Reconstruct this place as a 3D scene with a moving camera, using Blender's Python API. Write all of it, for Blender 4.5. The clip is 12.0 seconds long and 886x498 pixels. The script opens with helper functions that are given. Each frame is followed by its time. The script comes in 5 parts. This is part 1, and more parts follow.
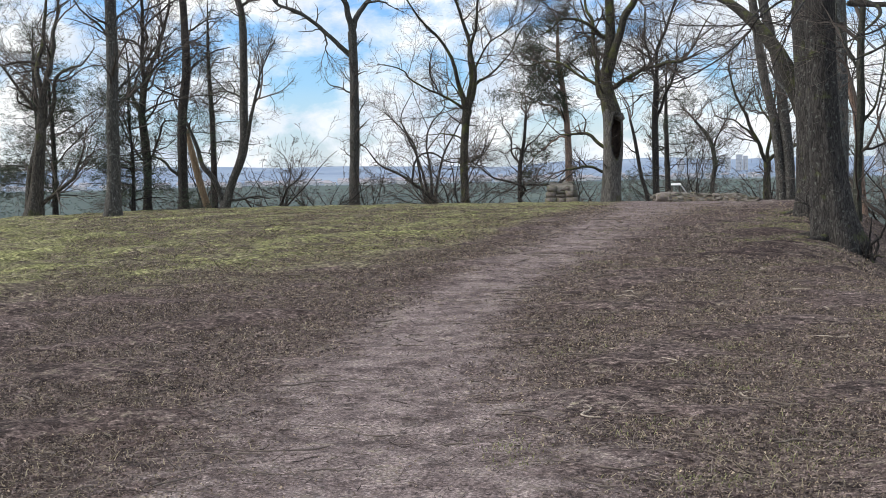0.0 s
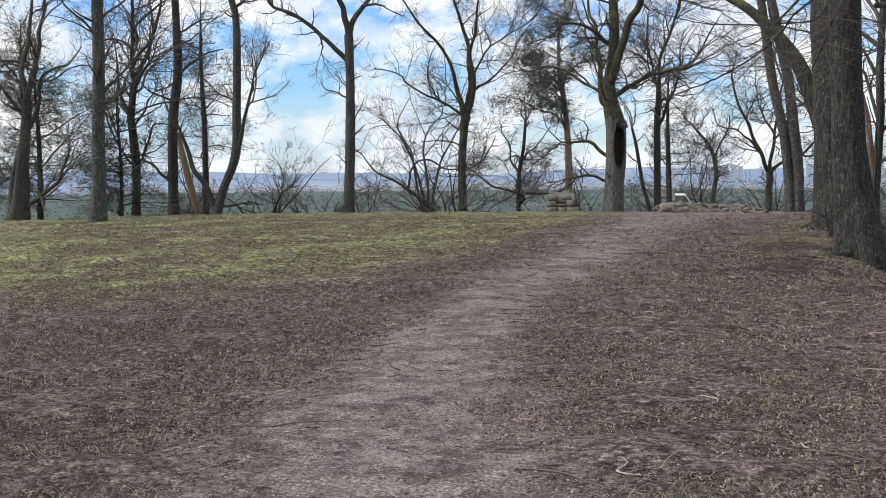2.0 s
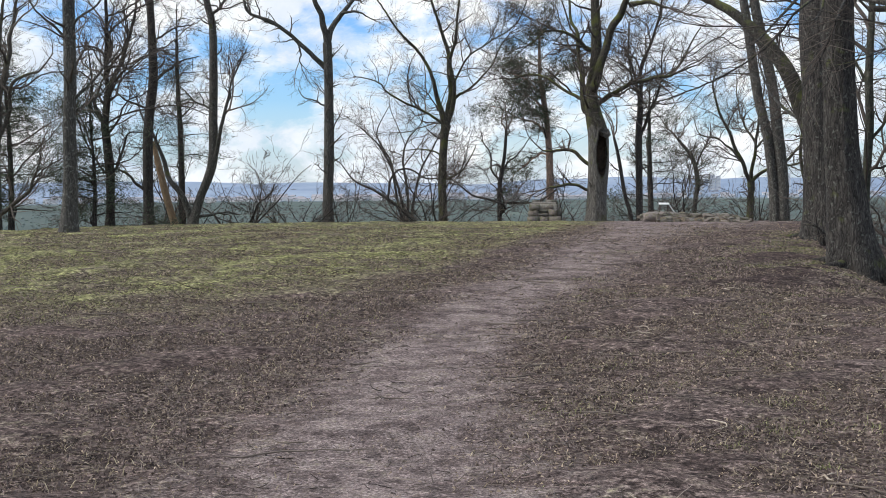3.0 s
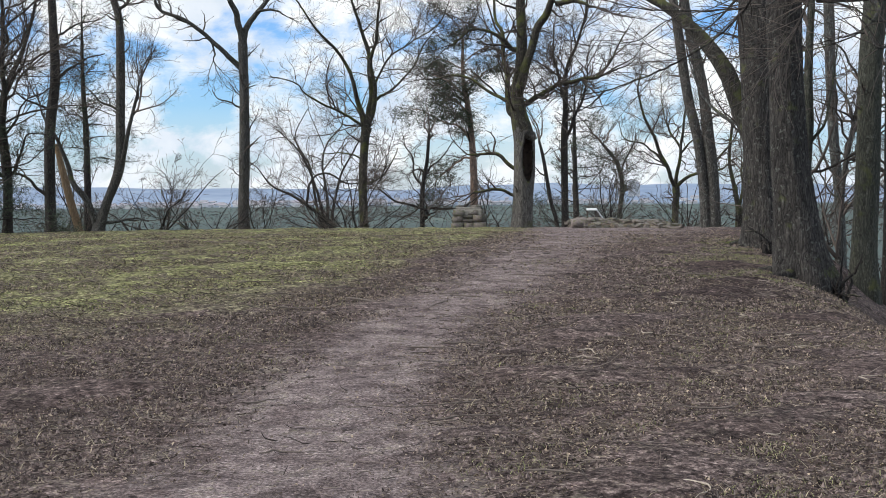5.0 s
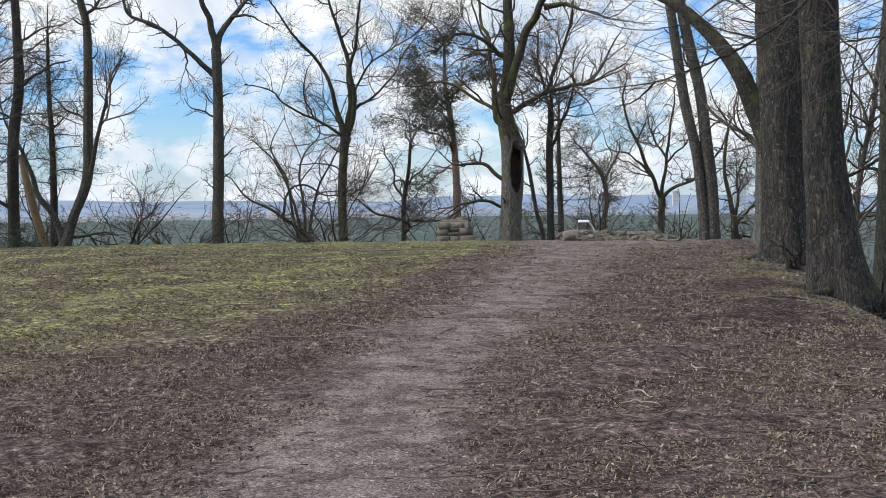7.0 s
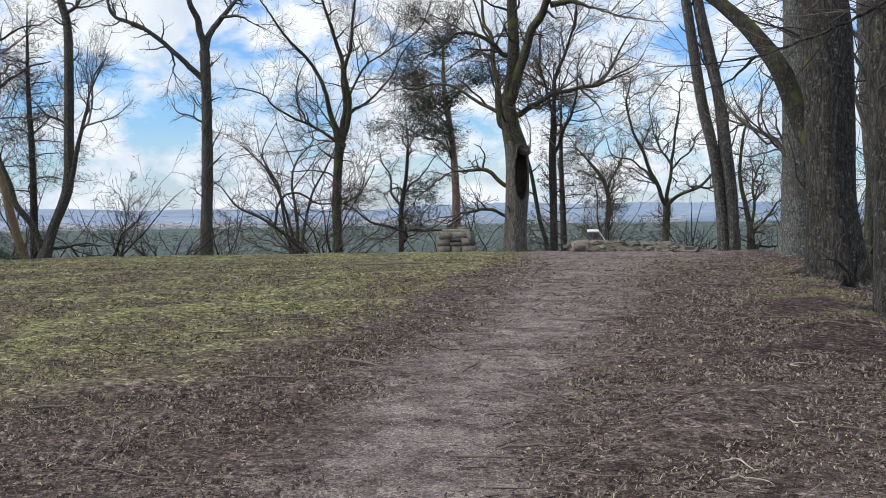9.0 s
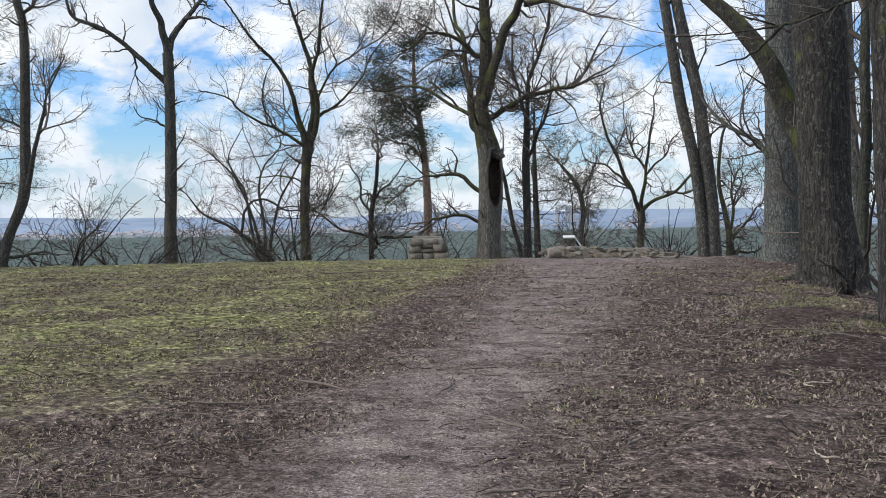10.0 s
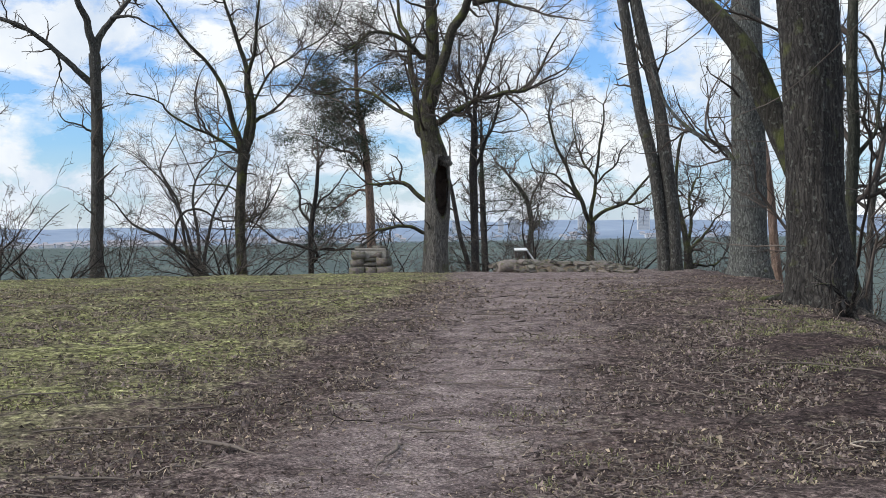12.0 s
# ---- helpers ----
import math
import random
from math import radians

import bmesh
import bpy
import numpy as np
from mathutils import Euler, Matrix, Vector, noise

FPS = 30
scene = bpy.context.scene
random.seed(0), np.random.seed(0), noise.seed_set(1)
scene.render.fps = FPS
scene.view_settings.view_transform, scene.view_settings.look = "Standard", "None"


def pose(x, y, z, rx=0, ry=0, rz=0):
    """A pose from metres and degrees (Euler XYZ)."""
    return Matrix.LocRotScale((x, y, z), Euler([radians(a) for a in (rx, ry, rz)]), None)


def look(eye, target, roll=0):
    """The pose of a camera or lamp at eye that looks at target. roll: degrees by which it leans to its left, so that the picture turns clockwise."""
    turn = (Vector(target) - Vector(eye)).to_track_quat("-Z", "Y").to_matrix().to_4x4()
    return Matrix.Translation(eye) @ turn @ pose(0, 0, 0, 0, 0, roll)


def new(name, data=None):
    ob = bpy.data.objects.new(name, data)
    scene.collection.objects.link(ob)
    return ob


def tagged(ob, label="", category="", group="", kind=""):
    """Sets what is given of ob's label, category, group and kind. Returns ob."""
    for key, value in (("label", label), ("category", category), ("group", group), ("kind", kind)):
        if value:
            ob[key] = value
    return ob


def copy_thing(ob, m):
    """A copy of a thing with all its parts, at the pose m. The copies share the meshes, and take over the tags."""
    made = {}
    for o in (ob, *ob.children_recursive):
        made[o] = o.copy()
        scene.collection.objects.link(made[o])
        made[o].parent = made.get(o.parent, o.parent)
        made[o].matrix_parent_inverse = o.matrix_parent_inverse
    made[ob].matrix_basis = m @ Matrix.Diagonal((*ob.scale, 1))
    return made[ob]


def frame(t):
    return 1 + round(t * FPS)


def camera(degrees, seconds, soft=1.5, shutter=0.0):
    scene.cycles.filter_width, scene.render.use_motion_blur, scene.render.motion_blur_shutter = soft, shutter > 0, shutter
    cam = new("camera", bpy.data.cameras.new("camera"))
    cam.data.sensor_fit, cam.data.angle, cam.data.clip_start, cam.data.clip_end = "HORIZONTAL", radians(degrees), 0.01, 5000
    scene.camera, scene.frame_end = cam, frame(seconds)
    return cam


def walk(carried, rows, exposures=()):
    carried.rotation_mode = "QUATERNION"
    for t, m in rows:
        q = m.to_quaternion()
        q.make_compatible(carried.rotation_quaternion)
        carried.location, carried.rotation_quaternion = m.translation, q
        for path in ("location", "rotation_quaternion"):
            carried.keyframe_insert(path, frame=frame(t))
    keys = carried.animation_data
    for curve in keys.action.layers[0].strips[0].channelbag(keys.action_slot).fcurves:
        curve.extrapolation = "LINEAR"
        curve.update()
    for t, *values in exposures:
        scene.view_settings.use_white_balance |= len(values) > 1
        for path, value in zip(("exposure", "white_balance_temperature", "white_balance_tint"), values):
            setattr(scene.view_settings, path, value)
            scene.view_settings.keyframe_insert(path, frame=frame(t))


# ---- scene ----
cam = camera(42.0, 12.0, soft=0.65)
PATH = [
    (0, (0.197, 0.135, 1.628), (-0.173, 2.299, 1.467), -1.1),
    (0.5, (0.083, 0.389, 1.659), (-0.283, 2.554, 1.506), -0.9),
    (1, (0.032, 0.631, 1.635), (-0.331, 2.796, 1.483), -0.3),
    (1.5, (-0.007, 0.982, 1.636), (-0.369, 3.148, 1.489), -0.5),
    (2, (-0.090, 1.293, 1.624), (-0.449, 3.457, 1.477), -0.5),
    (2.5, (-0.187, 1.596, 1.626), (-0.532, 3.764, 1.485), -0.3),
    (2.7, (-0.206, 1.714, 1.618), (-0.542, 3.884, 1.483), -0.4),
    (4.3, (-0.342, 2.974, 1.553), (-0.564, 5.160, 1.432), -0.5),
    (4.5, (-0.345, 3.148, 1.549), (-0.548, 5.336, 1.428), -0.5),
    (5, (-0.393, 3.534, 1.559), (-0.567, 5.724, 1.440), -0.5),
    (5.5, (-0.533, 3.947, 1.577), (-0.671, 6.140, 1.471), -0.5),
    (6, (-0.639, 4.327, 1.551), (-0.771, 6.521, 1.449), -0.6),
    (6.5, (-0.748, 4.748, 1.558), (-0.875, 6.941, 1.458), -0.6),
    (7, (-0.877, 5.213, 1.549), (-1.001, 7.407, 1.452), -0.7),
    (7.2, (-0.924, 5.399, 1.530), (-1.046, 7.593, 1.437), -0.7),
    (8.8, (-1.209, 7.009, 1.553), (-1.322, 9.205, 1.472), -0.6),
    (9, (-1.238, 7.217, 1.566), (-1.348, 9.413, 1.484), -0.8),
    (9.5, (-1.290, 7.781, 1.539), (-1.394, 9.977, 1.461), -0.9),
    (10, (-1.279, 8.350, 1.522), (-1.335, 10.548, 1.453), -1.0),
    (10.5, (-1.306, 8.863, 1.520), (-1.346, 11.061, 1.444), -1.0),
    (11, (-1.293, 9.401, 1.521), (-1.289, 11.600, 1.454), -0.6),
    (11.5, (-1.277, 9.937, 1.533), (-1.227, 12.136, 1.477), -0.8),
    (12, (-1.337, 10.371, 1.522), (-1.285, 12.570, 1.472), -0.9),
]
walk(cam, [(t, look(eye, target, roll)) for t, eye, target, roll in PATH], [(0.0, 0.25, 6380, 8.5), (6.0, 0.15, 6290, 8.0), (12.0, 0.10, 6220, 8.0)])


# ---- world, sun ----
SUN_ELEVATION, SUN_AZIMUTH = 38.0, -102.0     # degrees; azimuth from +y towards +x
world = bpy.data.worlds.new("sky")
scene.world = world
world.use_nodes = True
wn, wl = world.node_tree.nodes, world.node_tree.links
wn.clear()


def node(nodes, kind, **values):
    n = nodes.new(kind)
    for key, value in values.items():
        if key in n.inputs:
            n.inputs[key].default_value = value
    return n


def maths(nodes, links, op, a, b=None, clamp=False):
    n = nodes.new("ShaderNodeMath")
    n.operation, n.use_clamp = op, clamp
    for i, v in enumerate((a, b)):
        if v is None:
            continue
        if isinstance(v, (int, float)):
            n.inputs[i].default_value = v
        else:
            links.new(v, n.inputs[i])
    return n.outputs[0]


def ramp(nodes, links, fac, stops):
    n = nodes.new("ShaderNodeValToRGB")
    e = n.color_ramp.elements
    while len(e) < len(stops):
        e.new(0.5)
    for item, (p, c) in zip(e, stops):
        item.position = p
        item.color = (*c, 1) if len(c) == 3 else c
    links.new(fac, n.inputs[0])
    return n.outputs[0]


def grey(v):
    return (v, v, v)


sky = wn.new("ShaderNodeTexSky")
sky.sky_type, sky.sun_disc = "NISHITA", False
sky.sun_elevation, sky.sun_rotation = radians(SUN_ELEVATION), radians(SUN_AZIMUTH)
sky.air_density, sky.dust_density, sky.ozone_density = 1.0, 0.6, 2.5
coord = wn.new("ShaderNodeTexCoord")
sep = wn.new("ShaderNodeSeparateXYZ")
wl.new(coord.outputs["Generated"], sep.inputs[0])
flat = wn.new("ShaderNodeCombineXYZ")
wl.new(sep.outputs[0], flat.inputs[0])
wl.new(sep.outputs[1], flat.inputs[1])
wl.new(maths(wn, wl, "MULTIPLY", sep.outputs[2], 1.7), flat.inputs[2])
big = node(wn, "ShaderNodeTexNoise", Scale=10.5, Detail=10.0, Roughness=0.60, Distortion=0.3)
shift = wn.new("ShaderNodeVectorMath")
shift.operation = "ADD"
shift.inputs[1].default_value = (3.1, 7.4, 0.0)
wl.new(flat.outputs[0], shift.inputs[0])
wl.new(shift.outputs[0], big.inputs["Vector"])
cover = ramp(wn, wl, big.outputs[0], [(0.395, grey(0)), (0.54, grey(1))])
low = ramp(wn, wl, sep.outputs[2], [(0.0, grey(0.6)), (0.07, grey(0)), (0.22, grey(0)), (0.6, grey(0.6))])
amount = maths(wn, wl, "MAXIMUM", cover, low)
shade = ramp(wn, wl, node(wn, "ShaderNodeTexNoise", Scale=11.0, Detail=8.0).outputs[0], [(0.36, (0.67, 0.745, 0.86)), (0.58, (1.0, 1.0, 1.0))])
tint = wn.new("ShaderNodeVectorMath")
tint.operation = "MULTIPLY"
tint.inputs[1].default_value = (0.62, 0.83, 1.13)
wl.new(sky.outputs[0], tint.inputs[0])
blue = node(wn, "ShaderNodeBackground", Strength=0.14)
cloud = node(wn, "ShaderNodeBackground", Strength=0.94)
wl.new(tint.outputs[0], blue.inputs[0])
wl.new(shade, cloud.inputs[0])
both = wn.new("ShaderNodeMixShader")
wl.new(amount, both.inputs[0])
wl.new(blue.outputs[0], both.inputs[1])
wl.new(cloud.outputs[0], both.inputs[2])
wl.new(both.outputs[0], wn.new("ShaderNodeOutputWorld").inputs[0])

lamp = bpy.data.lights.new("sun", "SUN")
lamp.energy, lamp.angle, lamp.color = 2.85, radians(24), (1.0, 0.94, 0.86)
sun = new("sun", lamp)
sun.matrix_world = look((math.sin(radians(SUN_AZIMUTH)) * 50, math.cos(radians(SUN_AZIMUTH)) * 50, math.tan(radians(SUN_ELEVATION)) * 50), (0, 0, 0))


# ---- materials ----
def material(name, rough=0.9):
    m = bpy.data.materials.new(name)
    m.use_nodes = True
    n, l = m.node_tree.nodes, m.node_tree.links
    b = n["Principled BSDF"]
    b.inputs["Roughness"].default_value = rough
    b.inputs["Specular IOR Level"].default_value = 0.25
    return m, n, l, b


def mixed(n, l, fac, a, b):
    m = n.new("ShaderNodeMix")
    m.data_type = "RGBA"
    for i, v in ((0, fac), (6, a), (7, b)):
        if isinstance(v, (int, float)):
            m.inputs[i].default_value = v
        elif isinstance(v, tuple):
            m.inputs[i].default_value = (*v, 1)
        else:
            l.new(v, m.inputs[i])
    return m.outputs[2]


def bumped(n, l, b, height, strength, distance):
    u = n.new("ShaderNodeBump")
    u.inputs["Strength"].default_value, u.inputs["Distance"].default_value = strength, distance
    l.new(height, u.inputs["Height"])
    l.new(u.outputs[0], b.inputs["Normal"])


def bark(name, dark, light, moss=0.0, furrow=9.0, lichen=0.25):
    """Furrowed bark along z, with lichen flecks and moss patches."""
    m, n, l, b = material(name, 0.95)
    c = n.new("ShaderNodeTexCoord")
    warp = node(n, "ShaderNodeTexNoise", Scale=4.0, Detail=3.0)
    l.new(c.outputs["Object"], warp.inputs["Vector"])
    bend = n.new("ShaderNodeVectorMath")
    bend.operation = "MULTIPLY_ADD"
    bend.inputs[1].default_value = (0.16, 0.16, 0.5)
    l.new(warp.outputs["Color"], bend.inputs[0])
    l.new(c.outputs["Object"], bend.inputs[2])
    stretch = n.new("ShaderNodeMapping")
    stretch.inputs["Scale"].default_value = (1, 1, 0.09)
    l.new(bend.outputs[0], stretch.inputs[0])
    ridge = node(n, "ShaderNodeTexNoise", Scale=furrow * 4.2, Detail=7.0, Roughness=0.7)
    l.new(stretch.outputs[0], ridge.inputs["Vector"])
    cells = n.new("ShaderNodeTexVoronoi")
    cells.feature = "DISTANCE_TO_EDGE"
    cells.inputs["Scale"].default_value = furrow * 2.8
    l.new(stretch.outputs[0], cells.inputs["Vector"])
    plate = ramp(n, l, cells.outputs["Distance"], [(0.0, grey(0)), (0.16, grey(0.8)), (0.4, grey(1))])
    deep = maths(n, l, "ADD", maths(n, l, "MULTIPLY", ridge.outputs[0], 0.80), maths(n, l, "MULTIPLY", plate, 0.20))
    tone = ramp(n, l, deep, [(0.32, dark), (0.52, tuple((a + b_) * 0.38 for a, b_ in zip(dark, light))), (0.74, light)])
    blot = node(n, "ShaderNodeTexNoise", Scale=1.6, Detail=4.0)
    l.new(c.outputs["Object"], blot.inputs["Vector"])
    tone = mixed(n, l, ramp(n, l, blot.outputs[0], [(0.35, grey(0)), (0.7, grey(0.3))]), tone, tuple(v * 0.6 for v in dark))
    fleck = node(n, "ShaderNodeTexNoise", Scale=16.0, Detail=3.0)
    l.new(c.outputs["Object"], fleck.inputs["Vector"])
    tone = mixed(n, l, ramp(n, l, fleck.outputs[0], [(0.62 - 0.1 * lichen, grey(0)), (0.72, grey(lichen))]), tone, (0.34, 0.36, 0.31))
    if moss:
        g = n.new("ShaderNodeNewGeometry")
        s = n.new("ShaderNodeSeparateXYZ")
        l.new(g.outputs["Normal"], s.inputs[0])
        patch = node(n, "ShaderNodeTexNoise", Scale=2.3, Detail=5.0, Roughness=0.6)
        l.new(c.outputs["Object"], patch.inputs["Vector"])
        where = maths(n, l, "ADD", patch.outputs[0], maths(n, l, "MULTIPLY", s.outputs[2], 0.16))
        tone = mixed(n, l, ramp(n, l, where, [(0.66 - 0.24 * moss, grey(0)), (0.80 - 0.2 * moss, grey(0.85))]), tone, (0.105, 0.115, 0.035))
    l.new(tone, b.inputs["Base Color"])
    bumped(n, l, b, deep, 1.0, 0.05)
    return m


BARK = {
    "oak": bark("oak_bark", (0.035, 0.030, 0.026), (0.17, 0.15, 0.125), 0.35),
    "grey": bark("grey_bark", (0.035, 0.032, 0.029), (0.19, 0.178, 0.16), 0.15, lichen=0.5),
    "dark": bark("dark_bark", (0.022, 0.019, 0.018), (0.10, 0.088, 0.078), 0.1),
    "moss": bark("mossy_bark", (0.03, 0.027, 0.022), (0.13, 0.115, 0.09), 0.75),
    "old": bark("old_bark", (0.045, 0.041, 0.037), (0.285, 0.262, 0.235), 0.34, furrow=9.0),
    "pale": bark("pale_bark", (0.035, 0.035, 0.033), (0.26, 0.26, 0.24), 0.15, lichen=0.6),
    "green": bark("algae_bark", (0.03, 0.032, 0.024), (0.14, 0.138, 0.11), 0.38, lichen=0.2),
    "fissured": bark("fissured_bark", (0.014, 0.0125, 0.0115), (0.125, 0.112, 0.10), 0.18, furrow=8.0, lichen=0.3),
    "bare": bark("bare_wood", (0.20, 0.13, 0.075), (0.46, 0.34, 0.22), 0.0, lichen=0.0),
    "pine": bark("pine_bark", (0.13, 0.085, 0.065), (0.52, 0.37, 0.29), 0.0, furrow=6.0, lichen=0.1),
    "limb_moss": bark("moss_covered_bark", (0.02, 0.018, 0.015), (0.10, 0.09, 0.075), 0.55),
}


def twig_material(name, a, b_):
    m, n, l, b = material(name, 0.9)
    r = n.new("ShaderNodeNewGeometry")
    half = tuple(u * 0.68 + v * 0.32 for u, v in zip(a, b_))
    l.new(ramp(n, l, r.outputs["Random Per Island"], [(0.0, a), (0.5, half), (0.85, tuple(0.3 * u + 0.7 * v for u, v in zip(a, b_))), (1.0, b_)]), b.inputs["Base Color"])
    return m


TWIG = twig_material("twig_bark", (0.045, 0.037, 0.032), (0.17, 0.14, 0.12))
STICK = twig_material("fallen_wood", (0.03, 0.024, 0.021), (0.33, 0.27, 0.225))
LEAF = twig_material("dry_leaf", (0.055, 0.041, 0.033), (0.50, 0.40, 0.29))
CRUMB = twig_material("soil_crumb", (0.055, 0.041, 0.036), (0.35, 0.275, 0.24))
BLADE = twig_material("grass_blade", (0.09, 0.104, 0.035), (0.48, 0.475, 0.195))
STRAW = twig_material("dry_grass", (0.15, 0.12, 0.075), (0.44, 0.38, 0.26))
TUFT = twig_material("green_tuft", (0.12, 0.135, 0.045), (0.38, 0.37, 0.19))
NEEDLE = twig_material("pine_needles", (0.03, 0.04, 0.028), (0.115, 0.135, 0.085))
DARK_LEAF = twig_material("ivy_leaf", (0.02, 0.028, 0.016), (0.06, 0.065, 0.035))


def plain(name, a, b_, scale=4.0, rough=0.85, bump=0.4, depth=0.02):
    m, n, l, b = material(name, rough)
    c = n.new("ShaderNodeTexCoord")
    t = node(n, "ShaderNodeTexNoise", Scale=scale, Detail=7.0, Roughness=0.6)
    f = node(n, "ShaderNodeTexNoise", Scale=scale * 9, Detail=4.0)
    l.new(c.outputs["Object"], t.inputs["Vector"])
    l.new(c.outputs["Object"], f.inputs["Vector"])
    k = maths(n, l, "ADD", maths(n, l, "MULTIPLY", t.outputs[0], 0.65), maths(n, l, "MULTIPLY", f.outputs[0], 0.35))
    l.new(ramp(n, l, k, [(0.36, a), (0.64, b_)]), b.inputs["Base Color"])
    bumped(n, l, b, k, bump, depth)
    return m


def stone_material():
    m, n, l, b = material("field_stone", 0.9)
    c = n.new("ShaderNodeTexCoord")
    info = n.new("ShaderNodeObjectInfo")
    t = node(n, "ShaderNodeTexNoise", Scale=5.0, Detail=7.0, Roughness=0.65)
    l.new(c.outputs["Object"], t.inputs["Vector"])
    kind = ramp(n, l, info.outputs["Random"], [(0.0, (0.12, 0.108, 0.094)), (0.35, (0.29, 0.265, 0.235)), (0.6, (0.27, 0.215, 0.19)), (1.0, (0.19, 0.172, 0.155))])
    tone = mixed(n, l, ramp(n, l, t.outputs[0], [(0.35, grey(0.75)), (0.65, grey(0.0))]), kind, (0.095, 0.088, 0.08))
    moss = node(n, "ShaderNodeTexNoise", Scale=3.1, Detail=5.0)
    l.new(c.outputs["Object"], moss.inputs["Vector"])
    tone = mixed(n, l, ramp(n, l, moss.outputs[0], [(0.50, grey(0)), (0.64, grey(0.7))]), tone, (0.12, 0.125, 0.055))
    l.new(tone, b.inputs["Base Color"])
    bumped(n, l, b, t.outputs[0], 0.7, 0.03)
    return m


STONE = stone_material()
MORTAR = plain("old_mortar", (0.19, 0.17, 0.145), (0.40, 0.37, 0.32), 8.0)
EARTH = plain("crumbled_earth", (0.05, 0.040, 0.030), (0.23, 0.185, 0.135), 11.0, 0.95, 0.9, 0.05)
POST = plain("weathered_post", (0.055, 0.045, 0.038), (0.16, 0.13, 0.11), 9.0)
PANEL = plain("pale_panel", (0.60, 0.60, 0.58), (0.80, 0.80, 0.78), 3.0, 0.5, 0.05)
WALLPAINT = plain("pale_render", (0.46, 0.46, 0.48), (0.70, 0.68, 0.66), 0.02, 0.8, 0.0)
# Haze painted in: far roofs and windows are greyed towards the wall tone.
ROOFING = plain("hazy_roof", (0.30, 0.29, 0.31), (0.42, 0.39, 0.40), 0.02, 0.8, 0.0)
GLASSY = plain("hazy_window", (0.38, 0.40, 0.44), (0.44, 0.46, 0.50), 0.05, 0.3, 0.0)
ROT = plain("rotten_heartwood", (0.022, 0.016, 0.013), (0.085, 0.062, 0.048), 6.0)


def ground_material():
    """Soil, trodden path, lawn and, further off, haze-tinted woodland and ridge, by the masks stored on the mesh."""
    m, n, l, b = material("hill_ground", 1.0)
    b.inputs["Specular IOR Level"].default_value = 0.1
    c = n.new("ShaderNodeTexCoord")

    def mask(name):
        a = n.new("ShaderNodeAttribute")
        a.attribute_name = name
        return a.outputs["Fac"]

    def tex(scale, detail=6.0, rough=0.6):
        t = node(n, "ShaderNodeTexNoise", Scale=scale, Detail=detail, Roughness=rough)
        l.new(c.outputs["Object"], t.inputs["Vector"])
        return t.outputs[0]
    broad, mid, fine, grit = tex(0.55), tex(3.2), tex(17.0), tex(60.0, 4.0, 0.7)
    soil = ramp(n, l, maths(n, l, "ADD", maths(n, l, "MULTIPLY", fine, 0.5), maths(n, l, "MULTIPLY", grit, 0.5)), [(0.40, (0.036, 0.026, 0.024)), (0.50, (0.138, 0.103, 0.094)), (0.62, (0.37, 0.292, 0.256))])
    soil = mixed(n, l, ramp(n, l, broad, [(0.38, grey(0)), (0.66, grey(0.55))]), soil, (0.105, 0.073, 0.064))
    trod = ramp(n, l, maths(n, l, "ADD", maths(n, l, "MULTIPLY", mid, 0.35), maths(n, l, "MULTIPLY", grit, 0.65)), [(0.40, (0.112, 0.086, 0.081)), (0.505, (0.223, 0.175, 0.166)), (0.62, (0.43, 0.36, 0.33))])
    turf = ramp(n, l, maths(n, l, "ADD", maths(n, l, "MULTIPLY", fine, 0.6), maths(n, l, "MULTIPLY", grit, 0.4)), [(0.41, (0.09, 0.09, 0.038)), (0.50, (0.262, 0.268, 0.105)), (0.62, (0.48, 0.47, 0.22))])
    def chips(scale, low, high):
        v = node(n, "ShaderNodeTexVoronoi", Scale=scale, Randomness=1.0)
        l.new(c.outputs["Object"], v.inputs["Vector"])
        one = n.new("ShaderNodeSeparateColor")
        l.new(v.outputs["Color"], one.inputs[0])
        return ramp(n, l, one.outputs[0], [(0.0, grey(low)), (0.30, grey(low * 1.6)), (0.62, grey(1.0)), (0.88, grey(1.1)), (1.0, grey(high))])

    def times(a, b_):
        m_ = n.new("ShaderNodeMix")
        m_.data_type, m_.blend_type = "RGBA", "MULTIPLY"
        m_.inputs[0].default_value = 1.0
        l.new(a, m_.inputs[6])
        l.new(b_, m_.inputs[7])
        return m_.outputs[2]
    coarse, small, clods = chips(26.0, 0.45, 1.6), chips(60.0, 0.5, 1.6), chips(5.0, 0.55, 1.3)
    soil = times(times(times(soil, coarse), small), clods)
    turf = times(times(turf, coarse), clods)
    trod = times(times(trod, small), chips(9.0, 0.62, 1.12))
    patchy = maths(n, l, "ADD", maths(n, l, "MULTIPLY", mid, 0.55), maths(n, l, "MULTIPLY", tex(1.1), 0.45))
    worn = ramp(n, l, patchy, [(0.42, grey(0)), (0.58, grey(0.85))])
    turf = mixed(n, l, worn, turf, soil)

    def edged(name, wobble):
        return ramp(n, l, maths(n, l, "ADD", mask(name), maths(n, l, "MULTIPLY", maths(n, l, "SUBTRACT", maths(n, l, "ADD", maths(n, l, "MULTIPLY", mid, 0.6), maths(n, l, "MULTIPLY", fine, 0.4)), 0.5), wobble)), [(0.15, grey(0)), (0.85, grey(1))])
    dark_soil = times(soil, ramp(n, l, tex(2.0), [(0.35, (0.42, 0.40, 0.41)), (0.7, (0.66, 0.62, 0.62))]))
    soil = mixed(n, l, edged("dark_soil", 2.2), soil, dark_soil)
    tone = mixed(n, l, edged("path", 2.6), soil, trod)
    tone = mixed(n, l, edged("lawn", 3.4), tone, turf)
